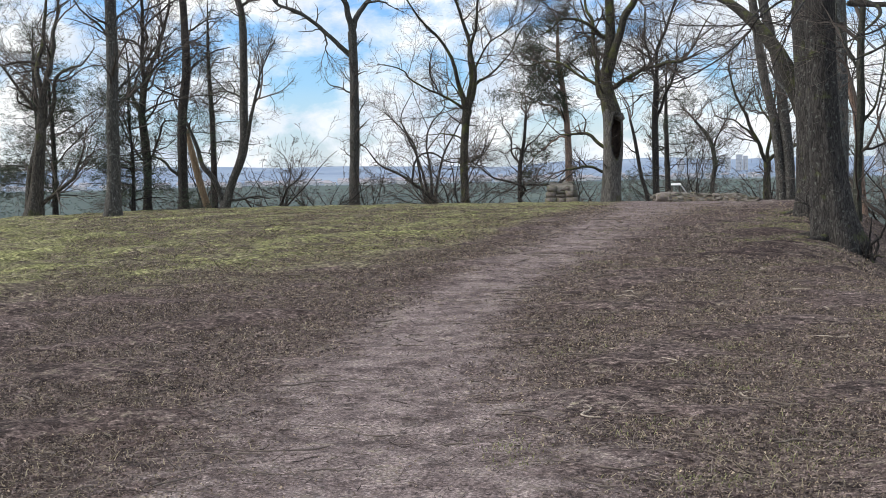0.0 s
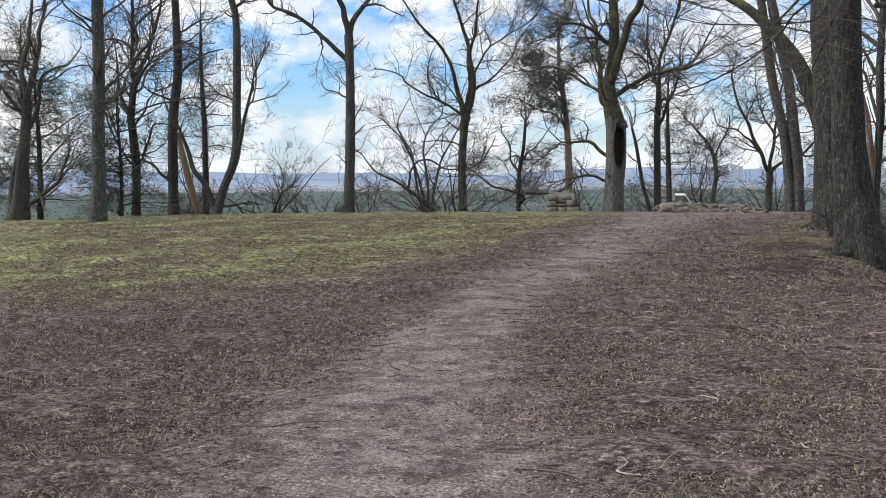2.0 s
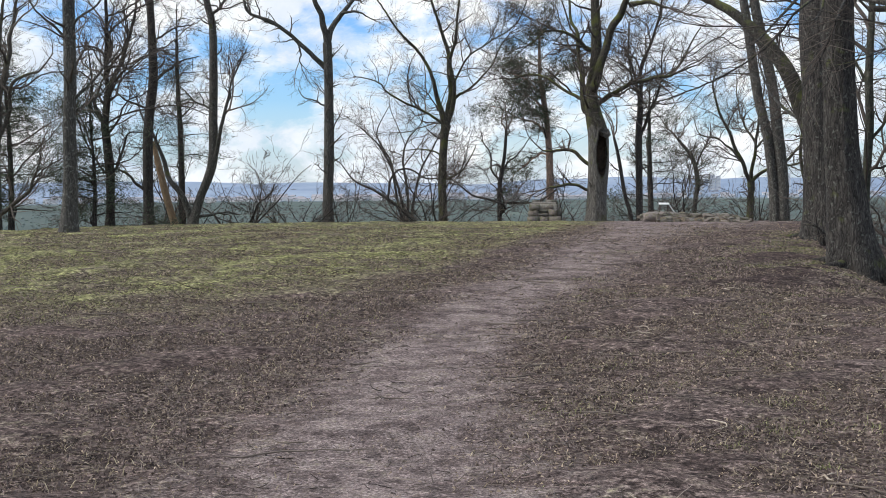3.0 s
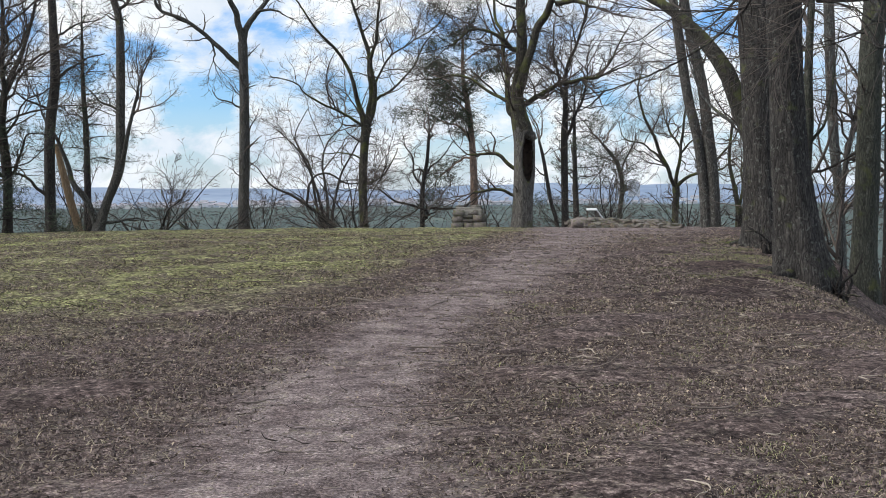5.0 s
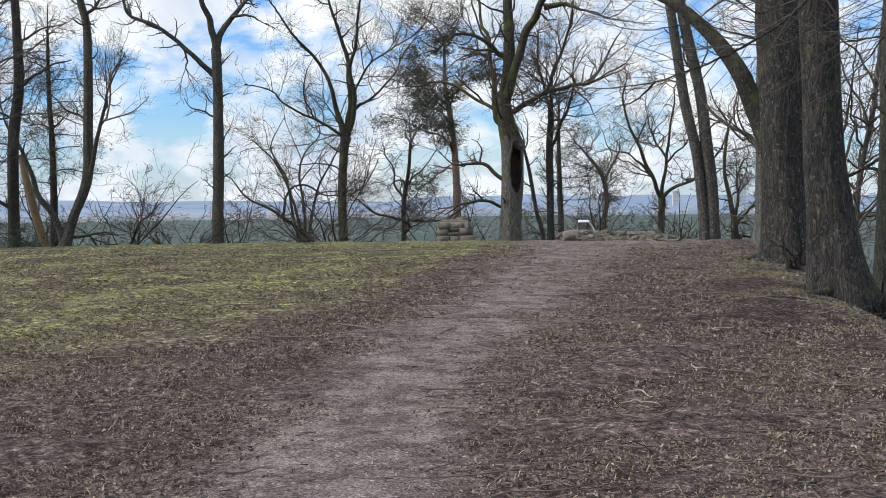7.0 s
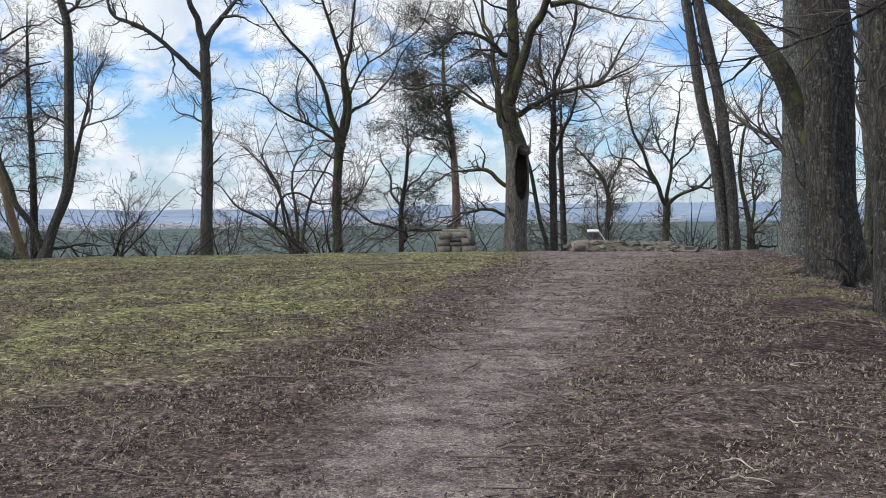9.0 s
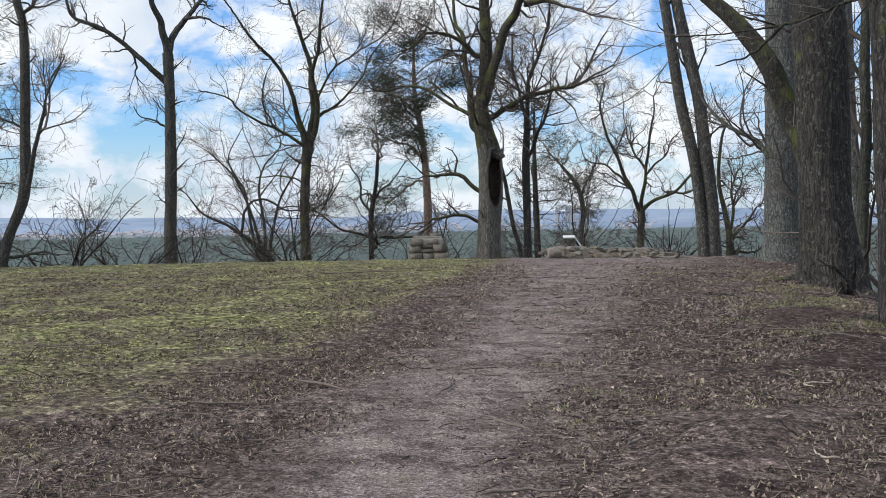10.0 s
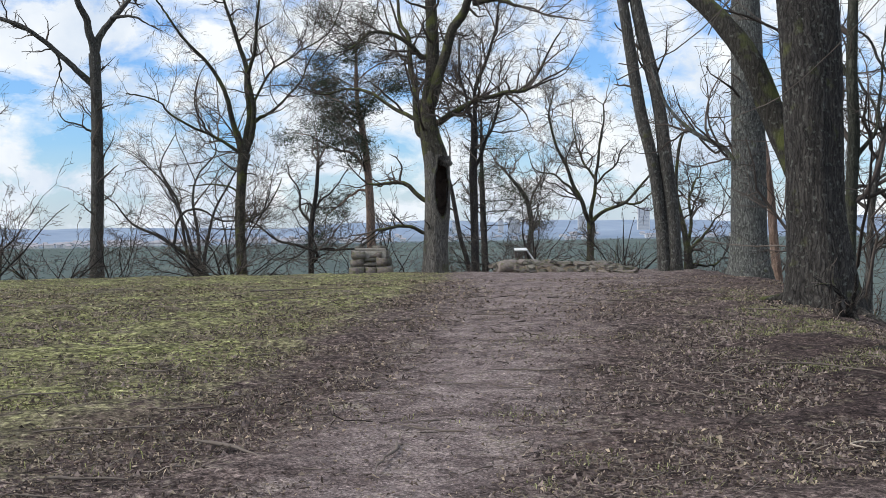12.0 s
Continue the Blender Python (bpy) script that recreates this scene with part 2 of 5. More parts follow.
    # Aerial haze is painted into the colour: woodland greyed, ridge turned blue.
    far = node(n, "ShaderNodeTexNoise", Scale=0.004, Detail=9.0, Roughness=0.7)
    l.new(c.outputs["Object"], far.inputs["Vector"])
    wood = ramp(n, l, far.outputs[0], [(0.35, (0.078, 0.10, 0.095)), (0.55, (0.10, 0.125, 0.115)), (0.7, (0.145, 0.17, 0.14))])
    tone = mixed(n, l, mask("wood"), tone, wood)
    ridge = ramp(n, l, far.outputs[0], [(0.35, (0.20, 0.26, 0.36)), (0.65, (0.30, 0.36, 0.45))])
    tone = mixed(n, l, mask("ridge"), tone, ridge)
    l.new(tone, b.inputs["Base Color"])
    high = maths(n, l, "ADD", maths(n, l, "MULTIPLY", fine, 0.5), maths(n, l, "MULTIPLY", grit, 0.2))
    bumped(n, l, b, maths(n, l, "ADD", high, maths(n, l, "MULTIPLY", coarse, 0.3)), 1.0, 0.06)
    return m


GROUND = ground_material()
# Distance haze is mixed into this grey-green canopy colour.
FARWOOD = plain("hazy_canopy", (0.115, 0.145, 0.135), (0.15, 0.18, 0.165), 0.05, 0.95, 0.0)


# ---- shared building tools ----
def mesh_object(name, verts, faces, mat, parent=None, label="", smooth=True, kind=""):
    """One mesh object from arrays; faces all have the same number of corners."""
    me = bpy.data.meshes.new(name)
    verts, faces = np.asarray(verts, np.float32), np.asarray(faces, np.int32)
    me.vertices.add(len(verts))
    me.vertices.foreach_set("co", verts.ravel())
    k = faces.shape[1]
    me.loops.add(faces.size)
    me.loops.foreach_set("vertex_index", faces.ravel())
    me.polygons.add(len(faces))
    me.polygons.foreach_set("loop_start", np.arange(0, faces.size, k, dtype=np.int32))
    me.polygons.foreach_set("loop_total", np.full(len(faces), k, np.int32))
    me.polygons.foreach_set("use_smooth", np.full(len(faces), smooth))
    me.update(calc_edges=True)
    me.materials.append(mat)
    ob = new(name, me)
    if parent is not None:
        ob.parent = parent
    return tagged(ob, label, kind=kind)


def part(name, bm, mat, parent, label="", smooth=False):
    me = bpy.data.meshes.new(name)
    bm.to_mesh(me)
    bm.free()
    me.materials.append(mat)
    for p in me.polygons:
        p.use_smooth = smooth
    ob = new(name, me)
    ob.parent = parent
    return tagged(ob, label)


def box(bm, size, m, bevel=0.0):
    made = bmesh.ops.create_cube(bm, size=1.0, matrix=m @ Matrix.Diagonal((*size, 1)))
    if bevel:
        edges = {e for v in made["verts"] for e in v.link_edges}
        bmesh.ops.bevel(bm, geom=list(edges), offset=bevel, segments=2, affect="EDGES", profile=0.6)


def tubes(points, radii, sides):
    """Many tubes at once: points (n, k, 3), radii (n, k). Returns vertices and quads."""
    points, radii = np.asarray(points, float), np.asarray(radii, float)
    n, k, _ = points.shape
    tangent = np.gradient(points, axis=1)
    tangent /= np.linalg.norm(tangent, axis=2, keepdims=True) + 1e-9
    mean = points[:, -1] - points[:, 0]
    mean /= np.linalg.norm(mean, axis=1, keepdims=True) + 1e-9
    ref = np.where(np.abs(mean[:, 2:3]) > 0.75, np.array([[0.0, 1.0, 0.0]]), np.array([[0.0, 0.0, 1.0]]))[:, None, :]
    u = np.cross(tangent, ref)
    u /= np.linalg.norm(u, axis=2, keepdims=True) + 1e-9
    v = np.cross(tangent, u)
    a = np.linspace(0, 2 * np.pi, sides, endpoint=False)
    ring = u[:, :, None, :] * np.cos(a)[None, None, :, None] + v[:, :, None, :] * np.sin(a)[None, None, :, None]
    verts = (points[:, :, None, :] + ring * radii[:, :, None, None]).reshape(-1, 3)
    i, j, s = np.meshgrid(np.arange(n), np.arange(k - 1), np.arange(sides), indexing="ij")
    s2 = (s + 1) % sides
    b = (i * k + j) * sides
    faces = np.stack([b + s, b + s2, b + sides + s2, b + sides + s], -1).reshape(-1, 4)
    return verts, faces


def spline(points, per):
    """Catmull-Rom through rows of any width."""
    p = np.asarray(points, float)
    if len(p) < 3:
        t = np.linspace(0, 1, per + 1)[:, None]
        return p[0] + (p[-1] - p[0]) * t
    q = np.vstack([2 * p[0] - p[1], p, 2 * p[-1] - p[-2]])
    out = []
    for i in range(1, len(q) - 2):
        t = np.linspace(0, 1, per, endpoint=False)[:, None]
        a, b, c, d = q[i - 1], q[i], q[i + 1], q[i + 2]
        out.append(0.5 * (2 * b + (c - a) * t + (2 * a - 5 * b + 4 * c - d) * t ** 2 + (3 * b - a - 3 * c + d) * t ** 3))
    out.append(p[-1:])
    return np.vstack(out)


# ---- the hill ----
def soft(v, width):
    return width * np.logaddexp(0, np.asarray(v, float) / width)


def ground_z(x, y):
    """Height of the hill: a gently domed top, steep sides, a wooded plain and a far ridge."""
    x, y = np.asarray(x, float), np.asarray(y, float)
    top = np.interp(y, [-30, 0, 8, 14, 18, 22, 26, 31, 36, 40, 44], [-0.3, 0.0, 0.0, 0.08, 0.2, 0.38, 0.47, 0.42, 0.32, 0.24, 0.12])
    top = top - 0.0006 * np.clip(-6 - x, 0, 30) ** 2
    right = soft(x - np.interp(y, [-10, 5, 12, 18, 22, 30, 38, 44], [7.0, 5.4, 4.2, 3.3, 3.8, 5.6, 6.6, 7.2]), 0.4) * 0.85
    left = soft(-22 - x, 1.5) * 0.4
    back = soft(-14 - y, 2.0) * 0.15
    front = soft(y - 44.5, 1.2) * 0.42
    drop = right + left + back + front
    z = top - 46 * (1 - np.exp(-drop / 46))
    far = np.hypot(x, y)
    rise = np.clip((far - 3150) / 1000, 0, 1)
    bumps = 7 * np.sin(x / 310 + 1.0) + 5 * np.sin(x / 140 + 2.2) + 3 * np.sin(x / 67)
    return z + (rise * rise * (3 - 2 * rise)) * (47 + bumps)


PATH_Y = [-12, 5.8, 8, 10.5, 12.5, 14.3, 16.5, 18.5, 20.5, 23, 25.5, 28, 31, 38]
PATH_L = [-2.2, -2.2, -2.3, -2.38, -2.4, -2.3, -2.05, -1.75, -1.35, -1.1, -0.85, -0.7, -0.55, -0.4]
PATH_R = [0.1, 0.0, -0.75, -1.15, -1.3, -1.12, -0.85, -0.42, -0.1, 0.5, 1.0, 1.9, 2.5, 4.2]
LAWN_X = [-30, -8.6, -6.5, -5.4, -4.1, -3.1, -2.55, -2.1, -1.2, -0.7, -0.4]
LAWN_Y = [13, 14.4, 14.9, 15.8, 17.0, 19.0, 21.2, 24.0, 29.5, 34, 40]


def path_mask(x, y):
    lo, hi = np.interp(y, PATH_Y, PATH_L), np.interp(y, PATH_Y, PATH_R)
    return np.clip(1.16 - np.abs(x - (lo + hi) / 2) / ((hi - lo) / 2) * 0.60, 0, 0.9)


def lawn_mask(x, y):
    edge = np.interp(x, LAWN_X, LAWN_Y)
    return np.clip(0.5 + (y - edge) * 0.17, 0, 0.93) * np.clip(0.5 + (-0.6 - x) * 0.5, 0, 1)


def dark_soil_mask(x, y):
    """Oval patch of darker soil beside the bank trees."""
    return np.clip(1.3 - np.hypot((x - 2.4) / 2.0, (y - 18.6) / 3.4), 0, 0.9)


def lattice():
    def axis(lo, hi, step, far):
        mid = np.arange(lo, hi + step / 2, step)
        grow = np.cumsum(step * 1.13 ** np.arange(1, 90))
        grow = grow[grow < far]
        return np.concatenate([(lo - grow)[::-1], mid, hi + grow])
    return axis(-14, 8, 0.16, 4600), axis(2, 46, 0.16, 4600)


gx, gy = lattice()
XX, YY = np.meshgrid(gx, gy)
ZZ = ground_z(XX, YY)
rng = np.random.default_rng(5)
near = (np.abs(XX) < 25) & (YY < 60) & (YY > -10)
rough = np.zeros_like(ZZ)
for wave, height in ((1.9, 0.022), (0.83, 0.014), (0.41, 0.008)):
    for _ in range(5):
        a = rng.uniform(0, 6.28)
        rough += height * np.sin((XX * math.cos(a) + YY * math.sin(a)) * 6.28 / (wave * rng.uniform(0.8, 1.3)) + rng.uniform(0, 6.28)) * 0.55
ZZ = ZZ + np.where(near, rough * (1 - 0.6 * path_mask(XX, YY)), 0)
nx, ny = len(gx), len(gy)
ii, jj = np.meshgrid(np.arange(nx - 1), np.arange(ny - 1))
quad = np.stack([jj * nx + ii, jj * nx + ii + 1, (jj + 1) * nx + ii + 1, (jj + 1) * nx + ii], -1).reshape(-1, 4)
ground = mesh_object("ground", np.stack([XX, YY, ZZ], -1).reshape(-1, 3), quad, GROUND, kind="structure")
tagged(ground, "trodden brown hilltop soil with worn grass and path", "ground")
for name, values in (("path", path_mask(XX, YY)), ("lawn", lawn_mask(XX, YY)), ("dark_soil", dark_soil_mask(XX, YY)),
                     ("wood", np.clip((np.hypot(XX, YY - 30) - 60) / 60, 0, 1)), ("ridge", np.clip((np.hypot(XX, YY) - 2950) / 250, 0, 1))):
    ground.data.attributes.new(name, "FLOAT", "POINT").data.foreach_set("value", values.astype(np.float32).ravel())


# ---- trees ----
def wander(rng, start, way, length, radius, k, gnarl, rise, taper=0.25):
    """n crooked twigs: points (n, k, 3) and radii (n, k)."""
    n = len(start)
    step = (length / (k - 1))[:, None]
    pts, d = [start], way.copy()
    for _ in range(k - 1):
        d = d + rng.normal(0, gnarl, (n, 3))
        d[:, 2] += rise
        d /= np.linalg.norm(d, axis=1, keepdims=True)
        pts.append(pts[-1] + d * step)
    pts = np.stack(pts, 1)
    return pts, radius[:, None] * np.linspace(1, taper, k)[None, :]


def sprout(rng, pts, rad, per_metre, reach, spread, gnarl, rise, k, start=0.15, least=0.004):
    """Side shoots from a set of branches."""
    n, m, _ = pts.shape
    length = np.linalg.norm(np.diff(pts, axis=1), axis=2).sum(1)
    count = rng.poisson(np.maximum(length * per_metre, 0.3))
    owner = np.repeat(np.arange(n), count)
    if not len(owner):
        return None
    u = rng.uniform(start, 1.0, len(owner)) * (m - 1)
    i = np.minimum(u.astype(int), m - 2)
    f = (u - i)[:, None]
    place = pts[owner, i] * (1 - f) + pts[owner, i + 1] * f
    way = pts[owner, i + 1] - pts[owner, i]
    way /= np.linalg.norm(way, axis=1, keepdims=True) + 1e-9
    side = rng.normal(0, 1, (len(owner), 3))
    side -= (side * way).sum(1, keepdims=True) * way
    side /= np.linalg.norm(side, axis=1, keepdims=True) + 1e-9
    angle = rng.uniform(spread * 0.6, spread * 1.3, len(owner))[:, None]
    d = way * np.cos(angle) + side * np.sin(angle)
    r = (rad[owner, i] * (1 - f[:, 0]) + rad[owner, i + 1] * f[:, 0]) * rng.uniform(0.42, 0.72, len(owner))
    size = np.clip(length[owner], 0.5, 6) * reach * rng.uniform(0.45, 1.15, len(owner)) * (1.1 - 0.5 * u / (m - 1))
    return wander(rng, place, d, size, np.maximum(r, least), k, gnarl, rise)


class Tree:
    seed = 10

    def __init__(self, name, label, x, y, z, kind, gnarl=0.22, density=1.0, low=None):
        Tree.seed += 1
        self.rng = np.random.default_rng(Tree.seed)
        self.foot = float(ground_z(x, y)) if low is None else low
        self.base = Vector((x, y, z))
        self.kind, self.gnarl, self.density = kind, gnarl, density
        self.thing = tagged(new(name), label, "tree")
        self.thing.location = (x, y, self.foot)
        self.up = z - self.foot
        self.limbs, self.hanging, self.first = [], [], True
        self.least = 0.0036 if y > 30 else 0.0022

    def line(self, rows, depth):
        p = np.array([(x, 0.0, z + self.up, r) for x, z, r in rows])
        run = np.concatenate([[0], np.cumsum(np.hypot(np.diff(p[:, 0]), np.diff(p[:, 2])))])
        p[:, 1] = run * depth
        return p

    def trunk(self, *rows, flare=1.0, name="trunk", sides=20, per=10):
        p = self.line(rows, 0.0)
        if self.first:
            self.rows = p
        if p[0, 2] > 0.02 and rows[0][1] < 0.4:
            foot = p[0].copy()
            foot[0] -= (p[1, 0] - p[0, 0]) * min(1.0, self.up / max(0.3, p[1, 2] - p[0, 2]))
            foot[2], foot[3] = -0.25, p[0, 3] * 1.15
            p = np.vstack([foot, p])
        else:
            p[0, 2] -= 0.25
        s = spline(p, per)
        h = np.clip(s[:, 2], 0, None)
        s[:, 3] *= 1 + 0.32 * flare * np.exp(-h / 0.35)
        verts, faces = tubes(s[None, :, :3], s[None, :, 3], sides)
        v = verts.reshape(len(s), sides, 3)
        centre = s[:, None, :3]
        a = np.arange(sides) * 2 * np.pi / sides
        lobe = 1 + (0.05 + 0.13 * flare * np.exp(-h / 0.4))[:, None] * np.sin(a * 5 + self.rng.uniform(0, 6) + 0.3 * s[:, 2:3]) * 0.6
        lobe += 0.035 * np.sin(a * 3 + s[:, 2:3] * 1.7 + 1) + 0.018 * (20 / sides) * self.rng.normal(0, 1, (len(s), sides)) + 0.014 * np.sin(a * 13 + 2.2 * np.sin(s[:, 2:3] * 1.3) + 1.1 * np.sin(a * 2 + s[:, 2:3]))
        v = centre + (v - centre) * lobe[..., None]
        part_ = mesh_object(name, v.reshape(-1, 3), faces, BARK[self.kind], self.thing)
        self.limbs.append((s[:, :3], s[:, 3]))
        self.first = False
        return part_

    def limb(self, *rows, kind=None, depth=None):
        if self.rng.random() < 0.5:
            sign = -1
        else:
            sign = 1
        p = self.line(rows, sign * self.rng.uniform(0.1, 0.4) if depth is None else depth)
        if self.limbs:
            axis, thick = self.limbs[0]
            gap = np.linalg.norm(axis - p[0, :3], axis=1)
            k = int(gap.argmin())
            if thick[k] * 0.4 < gap[k] < 0.9:
                k = max(0, k - 2)
                p = np.vstack([[*axis[k], p[0, 3] * 1.1], p])
        p[:, 3] *= np.linspace(0.95, 0.62, len(p))
        s = spline(p, 7)
        u = np.linspace(0, 1, len(s))
        run = np.linalg.norm(np.diff(s[:, :3], axis=0), axis=1).sum()
        for bends in (2, 3, 5, 8):
            s[:, :3] += (np.sin(np.pi * bends * u) * np.minimum(1, 6 * u))[:, None] * self.rng.normal(0, 0.035 * self.gnarl / 0.22 * min(run, 4) / bends, 3)
        s[1:-1, :3] += self.rng.normal(0, 0.006, (len(s) - 2, 3))
        verts, faces = tubes(s[None, :, :3], s[None, :, 3], 9)
        mesh_object("limb", verts, faces, BARK[kind or self.kind], self.thing)
        self.limbs.append((s[:, :3], s[:, 3]))

    def roots(self, n, thick, long):
        """Surface roots that run down into the soil round the foot."""
        for k in range(n):
            a = 6.283 * k / n + self.rng.uniform(-0.4, 0.4)
            u = np.linspace(0, 1, 8)
            reach = long * self.rng.uniform(0.6, 1.2)
            x = np.cos(a + 0.5 * u * self.rng.normal()) * (0.12 + reach * u)
            y = np.sin(a + 0.5 * u * self.rng.normal()) * (0.12 + reach * u)
            spot = self.thing.location
            z = ground_z(spot.x + x, spot.y + y) - spot.z + thick * (1.6 * (1 - u) ** 2 - 0.55 * u) + 0.01
            v, f = tubes(np.stack([x, y, z], 1)[None], (thick * (1 - 0.8 * u))[None], 8)
            mesh_object("root", v, f, BARK[self.kind], self.thing)

    def reach(self, *rows, kind=None, name="branch", sides=8):
        """A long branch through points of the place."""
        p = np.array(rows, float)
        p[:, :3] -= np.array(self.thing.location)
        s = spline(p, 7)
        s[1:-1, :3] += self.rng.normal(0, 0.003, (len(s) - 2, 3))
        s[:, 3] *= np.linspace(1.0, 0.32, len(s))
        verts, faces = tubes(s[None, :, :3], s[None, :, 3], sides)
        mesh_object(name, verts, faces, BARK[kind or self.kind], self.thing)
        (self.limbs if s[0, 3] > 0.1 else self.hanging).append((s[:, :3], s[:, 3]))

    def finish(self, rise=0.05, extend=True, twigs="crown"):
        """Branches, twigs and sprays along the trunk and limbs."""
        rng, g, dens = self.rng, self.gnarl, self.density
        packs, fine, boughs = [], [], []
        if not dens:
            return self.thing
        for i, (p, r) in enumerate(self.limbs):
            long = np.linalg.norm(np.diff(p, axis=0), axis=1).sum()
            k = 9
            pick = np.linspace(0, len(p) - 1, k).astype(int)
            a, b = p[pick][None], r[pick][None]
            is_trunk = r[0] > 0.12
            if extend and 0.02 < r[-1] < 0.10:
                d = p[-1] - p[-2]
                tip = wander(rng, np.repeat(p[-1:], 3, 0), np.repeat(d[None] / np.linalg.norm(d), 3, 0) + rng.normal(0, 0.35, (3, 3)),
                             np.full(3, 1.6) * rng.uniform(0.7, 1.5, 3), np.full(3, r[-1] * 0.75), 7, g, rise)
                packs.append(tip)
            lead = sprout(rng, a, np.minimum(b, 0.07), (0.9 if is_trunk else 2.3) * dens, 0.26 if is_trunk else 0.66, 0.92, g * 1.15, rise * 0.8, 9,
                          0.42 if is_trunk else 0.12, self.least * 3.0)
            if lead is not None:
                packs.append(lead)
        for p, r in self.hanging:
            pick = np.linspace(0, len(p) - 1, 12).astype(int)
            lead = sprout(rng, p[pick][None], r[pick][None], 3.2, 0.17, 0.7, 0.10, 0.01, 7, 0.3, 0.0022)
            if lead is not None:
                fine.append(lead)
                more = sprout(rng, *lead, 2.0, 0.4, 0.7, 0.12, 0.0, 5, 0.2, 0.002)
                if more is not None:
                    fine.append(more)
        for pts, rad in list(packs):
            second = sprout(rng, pts, rad, 3.2 * max(dens, 0.6) ** 0.8, 0.6, 0.88, g * 1.2, rise * 0.6, 6, 0.15, self.least * 1.9)
            if second is None:
                continue
            fine.append(second)
            boughs.append(second)
            third = sprout(rng, *second, 6.6, 0.6, 0.75, g * 1.1, rise * 0.4, 3, 0.1, self.least)
            if third is not None:
                fine.append(third)
        out = [tubes(p, r, 5) for p, r in packs] + [tubes(p, np.maximum(r, self.least), 3) for p, r in fine]
        verts, faces, n = [], [], 0
        for v, f in out:
            verts.append(v)
            faces.append(f + n)
            n += len(v)
        if verts:
            mesh_object(twigs, np.vstack(verts), np.vstack(faces), TWIG, self.thing, kind="stuff")
        self.sprays = [q[0] for q in packs + boughs]
        return self.thing


def hollow_out(tree, trunk):
    """A long open cavity with a dark rotten inside, and a burl at its rim."""
    me, up = trunk.data, tree.up
    me.materials.append(ROT)
    me.materials.append(BARK["moss"])
    inside = set()
    for v in me.vertices:
        dx, dz = (v.co.x - 0.20) / 0.18, (v.co.z - up - 2.28) / 0.82
        e = dx * dx + dz * dz + 0.22 * noise.noise(v.co * 5)
        if v.co.y < 0 and e < 1.5:
            if e < 1:
                v.co.y += min(0.5, 2.2 * (1 - e))
                inside.add(v.index)
            else:
                v.co.y -= 0.09 * (1.5 - e)
    for p in me.polygons:
        if all(i in inside for i in p.vertices):
            p.material_index = 1
        elif p.center.z - up > 2.95 + 0.7 * noise.noise(p.center * 1.9) + 0.3 * noise.noise(p.center * 7):
            p.material_index = 2
    bm = bmesh.new()
    bmesh.ops.create_icosphere(bm, subdivisions=3, radius=0.15)
    for v in bm.verts:
        v.co *= 1 + 0.6 * noise.noise(v.co * 9)
        v.co.x *= 1.3
    bmesh.ops.translate(bm, verts=bm.verts, vec=(0.33, -0.16, up + 3.0))
    part("burl", bm, BARK["old"], trunk, "rounded bark burl at the hollow's rim", True)


def needles(tree, size, clumps, each=13, mat=None, name="foliage"):
    """Loose flat flocks of thin needle tufts towards the ends of the branches."""
    rng = tree.rng
    pts = np.vstack([p[:, p.shape[1] // 2:].reshape(-1, 3) for p in tree.sprays])
    pts = pts[rng.permutation(len(pts))[:clumps]]
    pts = np.repeat(pts, each, 0) + rng.normal(0, 1, (len(pts) * each, 3)) * np.array([0.30, 0.30, 0.13])
    tufts(name, pts, rng, size, 6, mat or NEEDLE, tree.thing)


def tufts(name, pts, rng, size, blades, mat, parent):
    n = len(pts) * blades
    base = np.repeat(pts, blades, 0) + rng.normal(0, size * 0.35, (n, 3))
    d = rng.normal(0, 1, (n, 3))
    d[:, 2] = np.abs(d[:, 2]) * 0.7
    d /= np.linalg.norm(d, axis=1, keepdims=True)
    w = np.cross(d, rng.normal(0, 1, (n, 3)))
    w /= np.linalg.norm(w, axis=1, keepdims=True) + 1e-9
    w *= size * 0.06
    tip = base + d * size * rng.uniform(0.6, 1.3, (n, 1))
    verts = np.stack([base - w, base + w, tip + w * 0.5, tip - w * 0.5], 1).reshape(-1, 3)
    mesh_object(name, verts, np.arange(len(verts)).reshape(-1, 4), mat, parent, kind="stuff", smooth=False)


# ---- trees of the crest and the bank ----

TREE = Tree("oak_tree", "many-limbed bare oak with a double trunk at the lawn edge", -18.22, 33.0, 0.15, "oak", gnarl=0.22, density=1.1)
TREE.trunk((0.00, 0.00, 0.249), (0.27, 1.63, 0.184), (0.43, 2.79, 0.152), (0.52, 3.71, 0.141))
TREE.limb((0.52, 3.71, 0.108), (0.29, 4.75, 0.087), (0.23, 6.01, 0.076), (0.24, 7.38, 0.049))
TREE.limb((0.52, 3.71, 0.098), (0.80, 4.96, 0.087), (0.80, 6.22, 0.070), (1.04, 7.34, 0.049))
TREE.limb((0.55, 2.90, 0.076), (0.99, 3.58, 0.070), (1.21, 4.38, 0.060), (2.03, 4.69, 0.043), (2.54, 5.13, 0.027))
TREE.trunk((-0.12, 0.06, 0.130), (0.00, 1.29, 0.119), (0.30, 2.33, 0.108), flare=0.6)
TREE.limb((0.60, 0.64, 0.076), (1.50, 1.26, 0.065), (2.02, 1.71, 0.049), (2.23, 2.28, 0.033))
TREE.limb((0.35, 3.25, 0.065), (-0.34, 4.54, 0.049), (-0.82, 5.13, 0.033))
TREE.finish()
TREE = Tree("maple_tree", "tall straight bare maple with lichen-flecked grey bark", -13.67, 29.0, 0.4, "grey", gnarl=0.15, density=1.3)
